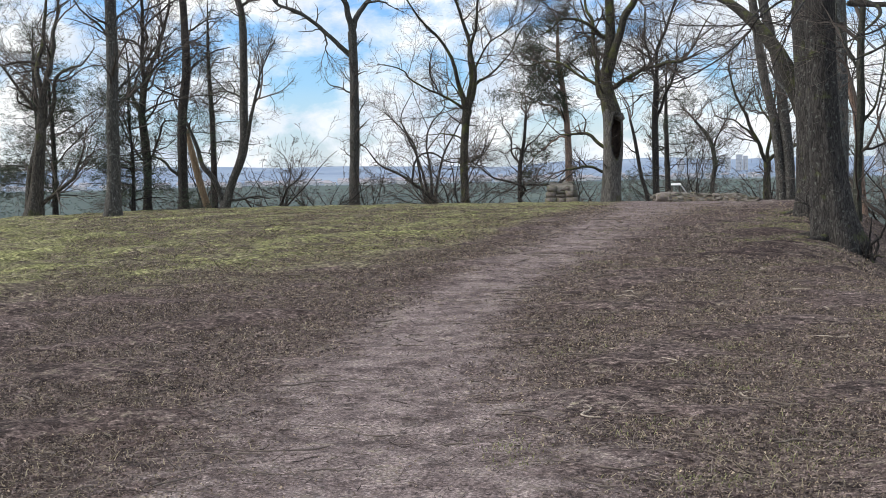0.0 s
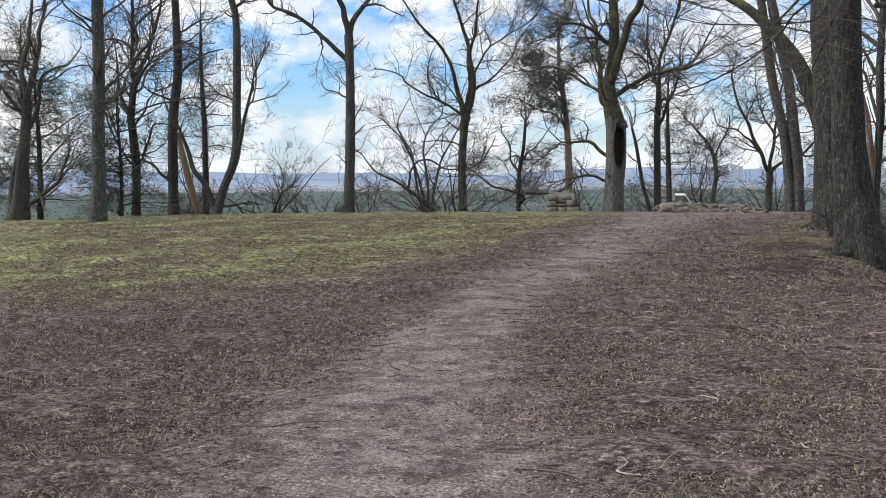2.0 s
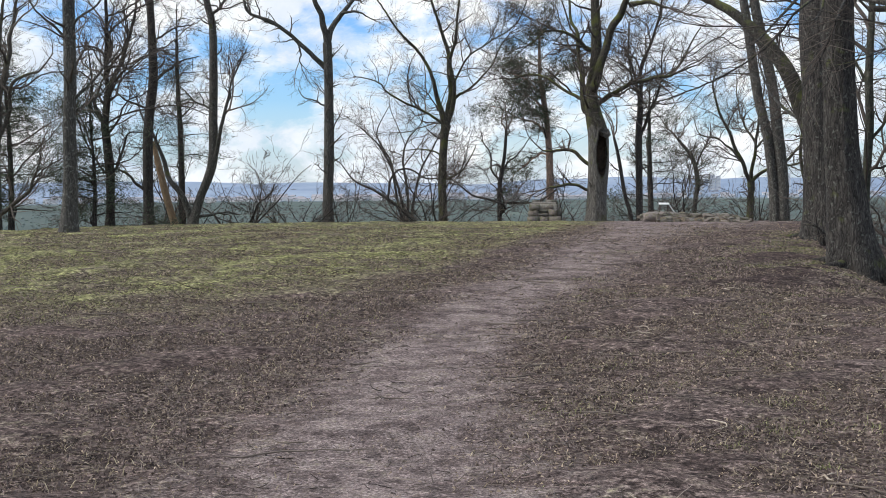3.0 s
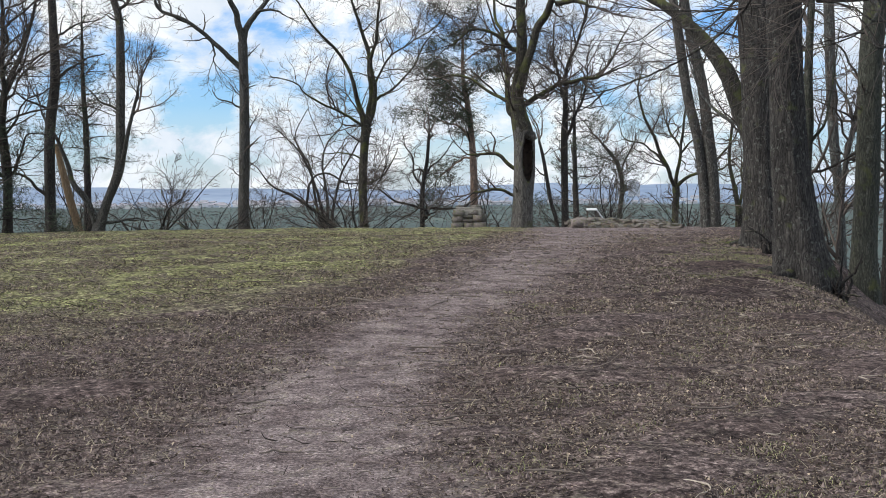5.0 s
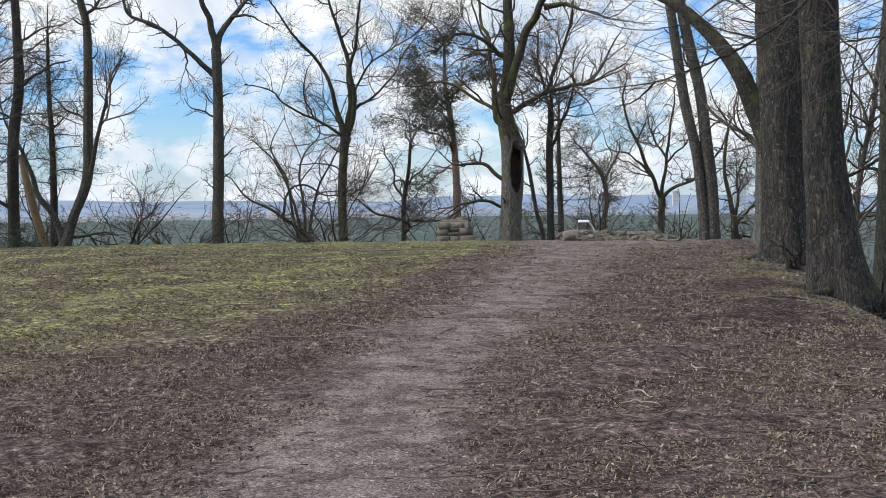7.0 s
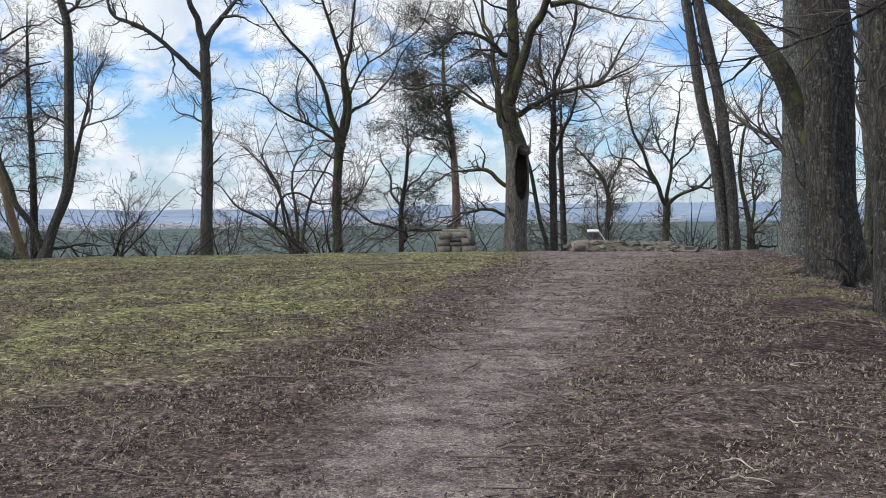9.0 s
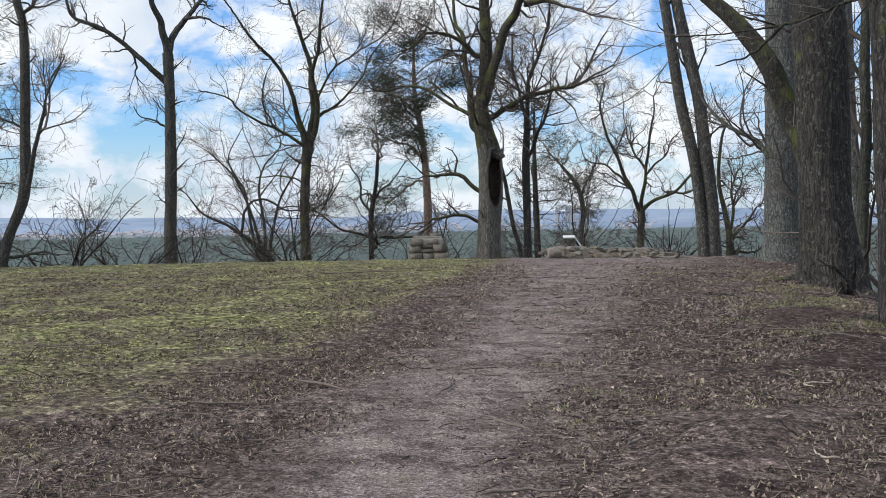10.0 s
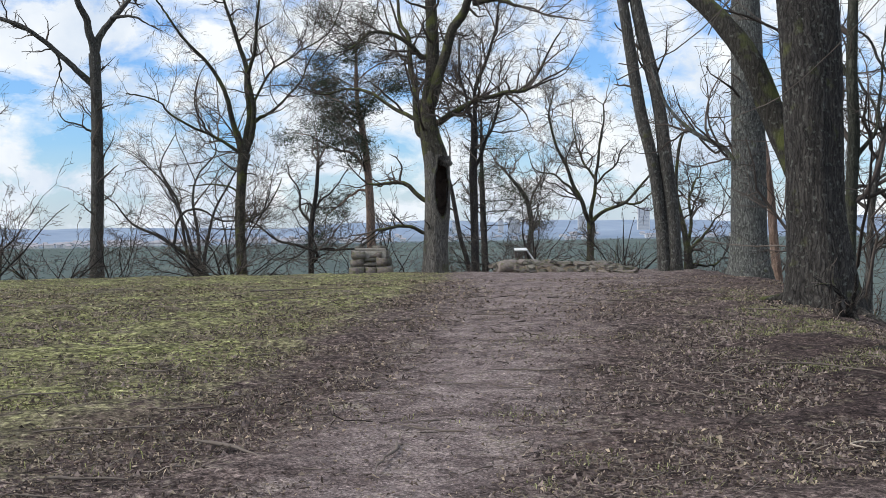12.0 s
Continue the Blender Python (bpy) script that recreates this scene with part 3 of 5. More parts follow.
TREE.trunk((0.00, 0.00, 0.200), (0.09, 1.31, 0.171), (0.11, 2.52, 0.157), (0.17, 3.92, 0.152), (0.17, 5.71, 0.143), (0.22, 7.67, 0.124), (0.29, 9.81, 0.076))
TREE.limb((0.36, 3.42, 0.048), (0.75, 3.80, 0.038), (1.31, 4.48, 0.029), (1.74, 4.86, 0.019))
TREE.limb((0.29, 3.02, 0.038), (0.73, 3.31, 0.029), (1.51, 4.27, 0.019))
TREE.limb((0.27, 5.11, 0.043), (0.82, 5.48, 0.038), (1.68, 6.03, 0.024))
TREE.limb((0.09, 4.72, 0.043), (-0.46, 5.44, 0.033), (-0.86, 6.15, 0.024))
TREE.limb((0.22, 6.30, 0.057), (0.78, 6.96, 0.043), (1.64, 7.59, 0.029))
TREE.limb((0.21, 7.28, 0.057), (-0.24, 7.99, 0.043), (-0.85, 8.71, 0.029))
TREE.finish()
TREE = Tree("oak_tree", "dark slender bare oak forked low on the slope", -17.57, 40.0, 0.06, "dark", gnarl=0.3, density=1.1)
TREE.trunk((0.00, 0.00, 0.145), (0.05, 1.25, 0.145), (0.04, 2.22, 0.158), (-0.09, 3.61, 0.131))
TREE.limb((-0.09, 3.61, 0.118), (0.01, 4.98, 0.105), (0.43, 6.33, 0.079), (0.64, 7.95, 0.059), (0.85, 9.56, 0.033))
TREE.limb((0.05, 2.36, 0.118), (0.25, 3.74, 0.105), (0.45, 5.10, 0.092), (0.63, 6.87, 0.079), (0.73, 8.49, 0.059), (0.59, 10.38, 0.033))
TREE.limb((-0.18, 3.89, 0.066), (-0.51, 5.00, 0.053), (-0.39, 6.09, 0.033))
TREE.limb((-0.11, 1.95, 0.053), (-0.73, 3.21, 0.039), (-0.84, 4.04, 0.026))
TREE.limb((0.27, 2.22, 0.059), (0.89, 3.17, 0.039), (1.62, 3.29, 0.026))
TREE.finish()
TREE = Tree("oak_tree", "slim tall bare oak with crooked upper trunk", -17.38, 43.0, -0.04, "dark", gnarl=0.28, density=1.1)
TREE.trunk((0.00, 0.00, 0.198), (-0.01, 1.75, 0.184), (0.07, 3.82, 0.177), (0.29, 5.58, 0.170), (0.27, 7.33, 0.141), (0.22, 8.78, 0.127), (0.26, 11.09, 0.085), (0.25, 12.95, 0.049))
TREE.limb((-0.03, 1.31, 0.064), (-0.64, 1.92, 0.064), (-1.25, 2.23, 0.057))
TREE.limb((0.28, 5.43, 0.064), (0.92, 6.00, 0.049), (1.86, 6.40, 0.028))
TREE.limb((0.06, 4.41, 0.057), (-0.68, 4.73, 0.042), (-1.13, 5.33, 0.028))
TREE.limb((0.29, 6.89, 0.057), (1.12, 7.30, 0.042), (2.05, 7.55, 0.021))
TREE.limb((0.23, 8.35, 0.064), (-0.51, 9.11, 0.049), (-0.93, 10.29, 0.028))
TREE.finish()
TREE = Tree("maple_tree", "bare tree with a leaning side stem from its foot", -16.47, 45.0, -0.02, "grey", gnarl=0.2, density=1.55)
TREE.trunk((0.00, 0.00, 0.222), (0.36, 1.08, 0.163), (0.89, 2.45, 0.178), (0.96, 4.44, 0.163), (1.02, 6.41, 0.155), (0.99, 7.77, 0.133), (0.78, 8.69, 0.126), (0.53, 10.80, 0.089), (0.45, 12.89, 0.052))
TREE.limb((-0.16, 0.16, 0.148), (-0.60, 1.56, 0.133), (-0.89, 2.49, 0.118), (-1.34, 3.58, 0.081), (-1.79, 4.67, 0.044))
TREE.limb((0.89, 2.30, 0.104), (1.33, 3.51, 0.089), (1.69, 4.72, 0.067), (1.96, 5.62, 0.044), (2.62, 6.66, 0.030))
TREE.limb((0.96, 4.44, 0.059), (0.33, 4.76, 0.044), (-0.30, 5.39, 0.030))
TREE.limb((0.09, 0.31, 0.067), (0.83, 0.45, 0.059), (1.79, 0.36, 0.030))
TREE.limb((0.95, 8.08, 0.067), (1.74, 8.95, 0.052), (2.11, 10.42, 0.030))
TREE.finish()
TREE = Tree("ash_tree", "tall bare ash with a long arching side limb", -12.77, 52.0, -0.17, "grey", gnarl=0.18, density=1.5)
TREE.trunk((0.00, 0.00, 0.251), (0.04, 1.86, 0.226), (0.11, 4.06, 0.218), (0.12, 6.08, 0.193), (0.09, 7.92, 0.201))
TREE.limb((0.10, 6.75, 0.151), (-0.50, 7.43, 0.126), (-1.35, 8.12, 0.109), (-2.36, 8.81, 0.100), (-3.30, 9.24, 0.092), (-3.62, 10.00, 0.075), (-3.86, 11.01, 0.059))
TREE.limb((0.09, 7.92, 0.167), (-0.05, 8.76, 0.151), (-0.37, 9.77, 0.126), (-0.52, 10.94, 0.100), (-0.73, 13.27, 0.059))
TREE.limb((0.09, 7.92, 0.151), (0.37, 8.67, 0.142), (1.08, 9.74, 0.109), (1.78, 10.89, 0.075), (2.33, 13.20, 0.042))
TREE.limb((-1.31, 8.12, 0.050), (-1.19, 7.61, 0.050), (-1.28, 7.19, 0.042))
TREE.limb((0.05, 5.07, 0.050), (-0.38, 5.33, 0.042), (-0.89, 5.51, 0.033), (-1.22, 5.93, 0.025))
TREE.limb((0.69, 9.17, 0.075), (1.41, 9.23, 0.059), (2.08, 8.89, 0.033))
TREE.finish()
TREE = Tree("oak_tree", "bare spreading oak with mossy trunk and fine twigs", -7.29, 50.0, -0.06, "moss", gnarl=0.22, density=1.5)
TREE.trunk((0.00, 0.00, 0.181), (-0.03, 1.83, 0.167), (0.07, 3.49, 0.174), (0.16, 4.04, 0.223))
TREE.limb((0.16, 4.04, 0.139), (-0.21, 5.02, 0.111), (-0.52, 6.40, 0.084), (-1.19, 7.37, 0.070), (-1.99, 8.34, 0.056), (-2.53, 9.17, 0.042))
TREE.limb((0.19, 4.04, 0.153), (0.31, 5.42, 0.132), (0.24, 6.80, 0.111), (0.12, 7.77, 0.090), (-0.19, 9.15, 0.063), (-0.45, 10.11, 0.042))
TREE.limb((0.27, 4.46, 0.125), (0.56, 5.28, 0.111), (0.44, 6.39, 0.090), (0.74, 7.49, 0.084), (0.90, 8.86, 0.063), (1.06, 10.09, 0.042))
TREE.limb((-0.02, 3.91, 0.070), (-0.70, 4.47, 0.063), (-1.38, 4.89, 0.056), (-2.19, 5.46, 0.049), (-2.59, 5.88, 0.042), (-3.55, 6.03, 0.028))
TREE.limb((0.56, 5.14, 0.070), (1.25, 5.55, 0.056), (2.10, 6.37, 0.042), (2.95, 7.60, 0.035))
TREE.limb((-0.11, 2.80, 0.042), (-1.00, 3.02, 0.035), (-1.69, 2.96, 0.028))
TREE.limb((0.07, 1.55, 0.042), (0.63, 2.10, 0.042), (1.35, 3.20, 0.028))
TREE.limb((0.28, 5.15, 0.056), (1.00, 6.79, 0.042), (2.11, 7.33, 0.035), (3.37, 8.00, 0.035), (3.80, 9.10, 0.028))
TREE.finish()
TREE = Tree("multi_stem_tree", "low multi-stemmed bare tree behind the crest", -9.98, 56.0, -0.27, "dark", gnarl=0.26, density=0.6)
TREE.trunk((0.0, 0.0, 0.10), (-0.15, 0.5, 0.085), (-0.67, 0.9, 0.07), (-1.49, 1.45, 0.058), (-2.46, 1.93, 0.042), (-3.13, 2.77, 0.024))
TREE.limb((0.0, 0.1, 0.09), (-0.47, 1.52, 0.075), (-1.15, 3.05, 0.06), (-1.89, 4.13, 0.045), (-2.71, 4.67, 0.028))
TREE.limb((0.08, 0.1, 0.09), (0.38, 1.5, 0.075), (0.89, 2.72, 0.06), (1.45, 3.93, 0.045), (1.57, 4.84, 0.028))
TREE.limb((-0.6, 1.9, 0.06), (0.13, 2.42, 0.055), (0.8, 2.11, 0.05), (1.94, 2.09, 0.04), (2.85, 1.77, 0.026))
TREE.limb((-0.1, 0.14, 0.08), (-0.79, 2.13, 0.065), (-1.37, 3.51, 0.05), (-1.5, 4.58, 0.038), (-1.1, 5.64, 0.025))
TREE.limb((0.05, 0.13, 0.085), (-0.03, 2.12, 0.07), (-0.15, 3.8, 0.05), (0.33, 5.01, 0.038), (0.2, 6.08, 0.025))
TREE.finish()
TREE = Tree("oak_tree", "small crooked bare oak on the far slope", -5.11, 52.0, -0.12, "dark", gnarl=0.34, density=1.0)
TREE.trunk((0.00, 0.00, 0.102), (0.03, 1.58, 0.095), (0.22, 2.74, 0.073), (0.32, 3.90, 0.058))
TREE.limb((0.06, 1.58, 0.066), (-0.37, 2.31, 0.051), (-0.64, 3.33, 0.037), (-0.92, 3.92, 0.022))
TREE.limb((0.11, 0.41, 0.066), (0.92, 0.76, 0.058), (1.94, 1.11, 0.044), (2.53, 1.54, 0.029))
TREE.limb((0.22, 2.45, 0.051), (0.96, 2.87, 0.037), (1.40, 3.60, 0.029))
TREE.limb((0.01, 0.55, 0.066), (-0.83, 1.01, 0.058), (-1.54, 1.60, 0.044), (-2.26, 2.05, 0.029))
TREE.finish()
TREE = Tree("hollow_tree", "old tree with a long open hollow in its pale trunk", -0.8, 42.0, 0.2, "old", gnarl=0.25, density=1.15)
TRUNK = TREE.trunk((0.02, 0.00, 0.345), (0.04, 0.93, 0.325), (0.08, 1.86, 0.345), (0.07, 2.94, 0.345), (-0.08, 3.71, 0.273), (-0.14, 4.49, 0.191), (-0.01, 5.41, 0.191), (0.01, 6.48, 0.164), (-0.02, 7.41, 0.150), (-0.03, 8.63, 0.122), (-0.04, 9.86, 0.082), sides=80, flare=0.4, per=22)
hollow_out(TREE, TRUNK)
TREE.limb((-0.02, 4.64, 0.186), (0.31, 5.71, 0.170), (0.63, 6.63, 0.170), (0.95, 7.24, 0.155), (1.50, 8.00, 0.124), kind="moss")
TREE.limb((0.13, 4.10, 0.108), (0.83, 4.47, 0.093), (1.29, 4.65, 0.085), (1.92, 4.77, 0.085), (2.54, 4.88, 0.077), kind="moss")
TREE.limb((2.48, 4.87, 0.062), (2.86, 5.37, 0.046), (3.49, 6.44, 0.031), kind="moss")
TREE.limb((-0.19, 3.56, 0.093), (-0.41, 4.10, 0.077), (-1.18, 4.65, 0.062), (-1.94, 5.05, 0.062), (-2.71, 5.13, 0.046), (-3.33, 5.07, 0.039), kind="moss")
TREE.limb((-0.34, 3.87, 0.108), (-0.48, 4.95, 0.101), (-0.66, 6.03, 0.093), (-0.83, 6.95, 0.077), (-0.97, 8.03, 0.062), kind="moss")
TREE.limb((-0.37, 2.02, 0.077), (-0.75, 2.33, 0.077), (-1.21, 2.50, 0.070), (-1.83, 2.43, 0.046), kind="moss")
TREE.limb((-0.39, 1.09, 0.062), (-1.08, 1.26, 0.062), (-1.62, 1.14, 0.054), kind="moss")
TREE.limb((-0.20, 5.95, 0.093), (-0.53, 6.18, 0.085), (-1.15, 6.38, 0.070), (-1.69, 6.35, 0.054), (-2.23, 5.97, 0.039), kind="moss")
TREE.limb((1.15, 7.32, 0.108), (1.80, 7.34, 0.085), (2.42, 7.10, 0.054), kind="moss")
TREE.finish()
TREE = Tree("slender_tree", "slender bare tree standing behind the hollow one", 0.97, 55.0, -0.32, "dark", gnarl=0.2, density=1.8)
TREE.trunk((0.00, 0.00, 0.164), (-0.02, 1.71, 0.153), (-0.03, 3.89, 0.153), (0.04, 5.20, 0.131))
TREE.limb((0.02, 3.89, 0.087), (0.69, 5.41, 0.076), (0.93, 6.93, 0.055))
TREE.limb((-0.01, 5.20, 0.098), (-0.27, 6.73, 0.076), (-0.45, 9.12, 0.055))
TREE.limb((0.04, 5.20, 0.098), (0.28, 7.16, 0.087), (0.75, 9.10, 0.066), (0.99, 10.84, 0.044))
TREE.finish()
TREE = Tree("young_tree", "thin leaning young bare tree on the slope", 0.57, 52.0, -0.2, "dark", gnarl=0.25, density=1.0)
TREE.trunk((0.00, 0.00, 0.092), (-0.29, 1.19, 0.082), (-0.57, 2.82, 0.071), (-0.76, 3.64, 0.051))
TREE.finish()
TREE = Tree("oak_tree", "bare oak far down the slope with spreading forked limbs", 7.1, 66.0, -0.65, "moss", gnarl=0.34, density=1.45)
TREE.trunk((0.00, 0.00, 0.181), (0.04, 1.37, 0.172), (0.05, 2.05, 0.201))
TREE.limb((-0.00, 2.05, 0.121), (-0.78, 3.56, 0.111), (-1.58, 5.21, 0.091), (-1.83, 6.85, 0.070), (-1.94, 8.21, 0.040))
TREE.limb((0.11, 2.19, 0.121), (0.32, 3.82, 0.101), (0.21, 5.73, 0.081), (0.51, 7.63, 0.050))
TREE.limb((0.16, 2.05, 0.121), (0.86, 2.72, 0.101), (1.82, 3.25, 0.091), (2.66, 4.33, 0.070), (3.23, 5.96, 0.040))
TREE.limb((0.24, 3.82, 0.061), (1.16, 4.90, 0.050), (1.86, 5.98, 0.030))
TREE.limb((-0.60, 3.3, 0.08), (-1.4, 4.2, 0.06), (-2.6, 4.6, 0.04), (-3.2, 5.6, 0.02))
TREE.limb((0.25, 4.2, 0.07), (-0.3, 5.4, 0.055), (-0.7, 6.8, 0.035), (-0.6, 8.2, 0.02))
TREE.limb((1.3, 3.0, 0.07), (2.4, 3.1, 0.055), (3.3, 3.6, 0.035), (4.0, 3.5, 0.02))
TREE.finish()
TREE = Tree("young_tree", "thin bare tree far down the slope", 4.29, 68.0, -0.54, "dark", gnarl=0.3, density=2.0)
TREE.trunk((0.00, 0.00, 0.127), (0.17, 1.84, 0.127), (-0.09, 3.25, 0.113), (-0.93, 4.39, 0.071))
TREE.limb((0.04, 2.69, 0.071), (0.77, 4.09, 0.056), (0.92, 5.21, 0.028))
TREE.finish()
TREE = Tree("twin_stem_tree", "pair of leaning straight stems from one foot", 4.67, 38.0, 0.18, "grey", gnarl=0.18, density=0.7)
TREE.trunk((0.00, 0.00, 0.135), (-0.07, 0.97, 0.143), (-0.25, 2.54, 0.143), (-0.55, 3.89, 0.143), (-0.77, 5.30, 0.135), (-0.95, 6.47, 0.127), (-1.14, 7.64, 0.111), (-1.35, 9.12, 0.071), flare=0.6)
TREE.trunk((0.24, -0.00, 0.174), (0.17, 1.43, 0.182), (0.03, 2.70, 0.174), (-0.12, 4.11, 0.151), (-0.38, 5.29, 0.151), (-0.64, 6.47, 0.143), (-0.82, 7.64, 0.111), (-0.96, 9.11, 0.063), flare=0.6)
TREE.finish()
TREE = Tree("linden_tree", "stout pale grey linden trunk with one curved limb", 5.71, 34.5, 0.2, "pale", gnarl=0.22, density=1.2)
TREE.trunk((0.00, 0.00, 0.391), (-0.01, 0.68, 0.370), (-0.02, 1.93, 0.363), (-0.03, 3.03, 0.349), (-0.02, 4.14, 0.335), (-0.03, 5.10, 0.307), (-0.06, 5.78, 0.293), (-0.08, 7.15, 0.244), (-0.11, 8.85, 0.174))
TREE.limb((-0.36, 2.35, 0.063), (-0.60, 2.77, 0.063), (-1.08, 3.12, 0.056), (-1.49, 3.68, 0.049), (-1.79, 4.24, 0.038), (-1.96, 4.79, 0.024))
TREE.finish()
TREE = Tree("beech_tree", "thick dark green-coated trunk below the bank", 5.98, 26.5, -0.74, "green", gnarl=0.2, density=0.9)
TREE.trunk((0.00, 0.00, 0.262), (0.02, 0.98, 0.235), (0.05, 2.20, 0.225), (0.07, 3.41, 0.22), (0.10, 4.62, 0.22), (0.17, 5.81, 0.215), (0.22, 7.00, 0.19), (0.24, 8.30, 0.13), sides=40, per=16)
TREE.finish()
TREE = Tree("slender_tree", "slim pale trunk on the slope behind the bank", 8.03, 36.0, -0.83, "pale", gnarl=0.2, density=0.5)
TREE.trunk((0.00, 0.00, 0.140), (-0.08, 1.90, 0.132), (-0.24, 3.54, 0.135), (-0.34, 5.25, 0.138), (-0.40, 6.95, 0.138), (-0.43, 8.21, 0.125), (-0.47, 9.90, 0.088))
TREE.finish()
TREE = Tree("young_tree", "dark young trunk on the slope beside the bank", 6.68, 27.5, -0.84, "dark", gnarl=0.2, density=0.6)
TREE.trunk((0.00, 0.00, 0.100), (0.05, 1.02, 0.092), (0.05, 3.55, 0.085), (0.05, 6.06, 0.075), (0.04, 7.61, 0.05))
TREE.finish()
TREE = Tree("gnarled_tree", "small gnarled bare tree with moss at its foot", 6.66, 44.0, -0.04, "moss", gnarl=0.42, density=2.0)
TREE.trunk((0.00, 0.00, 0.124), (-0.04, 0.72, 0.096), (-0.18, 1.48, 0.076), (-0.36, 2.43, 0.057), (-0.25, 3.66, 0.043), (-0.10, 4.13, 0.029))
TREE.limb((0.00, 0.52, 0.067), (0.44, 1.18, 0.048), (0.82, 1.65, 0.033))
TREE.limb((-0.04, 0.72, 0.057), (0.31, 2.42, 0.043), (0.55, 3.27, 0.024))
TREE.limb((0.05, 0.14, 0.048), (0.71, 0.23, 0.043), (1.09, 0.41, 0.038))
TREE.finish()
TREE = Tree("linden_tree", "stout fissured dark trunk with flared foot on the bank", 3.62, 20.9, -0.04, "fissured", gnarl=0.2, density=0.08)
TREE.trunk((0.00, 0.00, 0.390), (-0.12, 0.60, 0.354), (-0.20, 1.35, 0.302), (-0.29, 2.08, 0.265), (-0.33, 2.91, 0.246), (-0.36, 3.82, 0.246), (-0.37, 4.51, 0.246), (-0.40, 5.64, 0.213), (-0.43, 6.62, 0.142), sides=72, per=20)
TREE.reach((3.3, 20.9, 5.2, 0.07), (3.0, 18.5, 4.6, 0.05), (2.75, 16.2, 4.1, 0.035), (1.66, 14, 3.32, 0.017), (1.46, 14, 3.09, 0.015), (1.24, 14, 2.87, 0.014), (0.87, 14, 2.64, 0.015), (0.54, 14, 2.50, 0.014), (0.24, 14, 2.40, 0.012), (-0.09, 14, 2.36, 0.008), (-0.33, 14, 2.36, 0.008))
TREE.reach((0.24, 14, 2.40, 0.01), (0.08, 14, 2.26, 0.008), (-0.09, 14, 2.21, 0.008))
TREE.reach((3.4, 20.6, 4.4, 0.05), (3.6, 17.6, 3.7, 0.03), (2.41, 14, 2.85, 0.01), (1.79, 14, 2.69, 0.008), (1.33, 14, 2.67, 0.008), (0.87, 14, 2.68, 0.008), (0.41, 14, 2.92, 0.008))
TREE.reach((3.3, 20.9, 4.9, 0.05), (2.7, 16.5, 4.2, 0.03), (1.82, 13, 3.11, 0.014), (1.77, 13, 2.99, 0.013), (1.68, 13, 2.74, 0.012), (1.53, 13, 2.47, 0.009), (1.36, 13, 2.30, 0.008), (1.11, 13, 2.10, 0.008))
TREE.reach((3.3, 20.9, 5.6, 0.06), (2.6, 18.2, 4.6, 0.04), (2.15, 16, 3.50, 0.016), (1.60, 16, 3.39, 0.014), (1.19, 16, 3.39, 0.016), (0.80, 16, 3.41, 0.014), (0.45, 16, 3.49, 0.013), (0.14, 16, 3.58, 0.009))
TREE.reach((3.6, 20.9, 5.0, 0.05), (4.2, 17.5, 4.0, 0.035), (2.97, 15, 3.12, 0.017), (2.64, 15, 3.25, 0.015), (2.24, 15, 3.34, 0.015), (1.89, 15, 3.43, 0.012))
TREE.reach((3.7, 20.7, 4.2, 0.05), (4.1, 17.0, 3.6, 0.03), (2.69, 14, 2.75, 0.017), (2.51, 14, 2.87, 0.015), (2.28, 14, 2.83, 0.011), (1.93, 14, 2.76, 0.009), (1.53, 14, 2.80, 0.008))
TREE.reach((1.9, 15.5, 3.7, 0.02), (1.19, 14.5, 2.99, 0.008), (0.88, 14.5, 3.09, 0.008), (0.58, 14.5, 2.91, 0.008), (0.20, 14.5, 2.86, 0.008), (-0.11, 14.5, 2.92, 0.008))
TREE.roots(9, 0.10, 0.75)
TREE.finish()
TREE = Tree("linden_tree", "stout dark trunk with a mossy limb arching out", 3.86, 25.0, 0.36, "fissured", gnarl=0.2, density=0.5)
TREE.trunk((0.00, 0.00, 0.462), (-0.02, 0.53, 0.402), (-0.07, 1.10, 0.365), (-0.09, 1.68, 0.353), (-0.11, 2.25, 0.365), (-0.13, 2.97, 0.365), (-0.15, 3.68, 0.365), (-0.18, 4.15, 0.353), (-0.20, 5.10, 0.292), (-0.22, 6.27, 0.195), sides=72, per=20, flare=0.45)
TREE.reach((3.80, 25.3, 1.7, 0.17), (3.74, 25.7, 2.25, 0.19), (3.54, 26.0, 2.95, 0.205), (3.32, 26.1, 3.60, 0.21), (3.02, 26.3, 4.15, 0.205), (2.62, 26.6, 4.68, 0.19), (2.15, 27.0, 5.15, 0.17), (1.6, 27.4, 5.5, 0.16), (0.9, 27.8, 5.85, 0.14), (-0.3, 28.2, 6.1, 0.10), kind="limb_moss", name="limb", sides=18)
TREE.roots(9, 0.10, 0.8)
TREE.finish()
TREE = Tree("dead_tree", "pale leaning broken trunk stripped of its bark", -17.55, 46.0, -0.1, "bare", gnarl=0.2, density=0.0)
TREE.trunk((0.00, 0.00, 0.151), (-0.34, 1.16, 0.144), (-0.63, 2.44, 0.129), (-0.85, 3.39, 0.083))
TREE.finish()
TREE = Tree("maple_tree", "slim mossy trunk just behind the stout bank linden", 5.0, 27.0, -0.11, "green", gnarl=0.24, density=0.55)
TREE.trunk((0.0, 0.0, 0.095), (-0.03, 1.02, 0.088), (0.0, 1.94, 0.085), (0.04, 2.86, 0.085), (0.02, 3.8, 0.08), (0.06, 5.0, 0.07), (0.1, 6.2, 0.055), (0.12, 8.0, 0.035), flare=0.5)
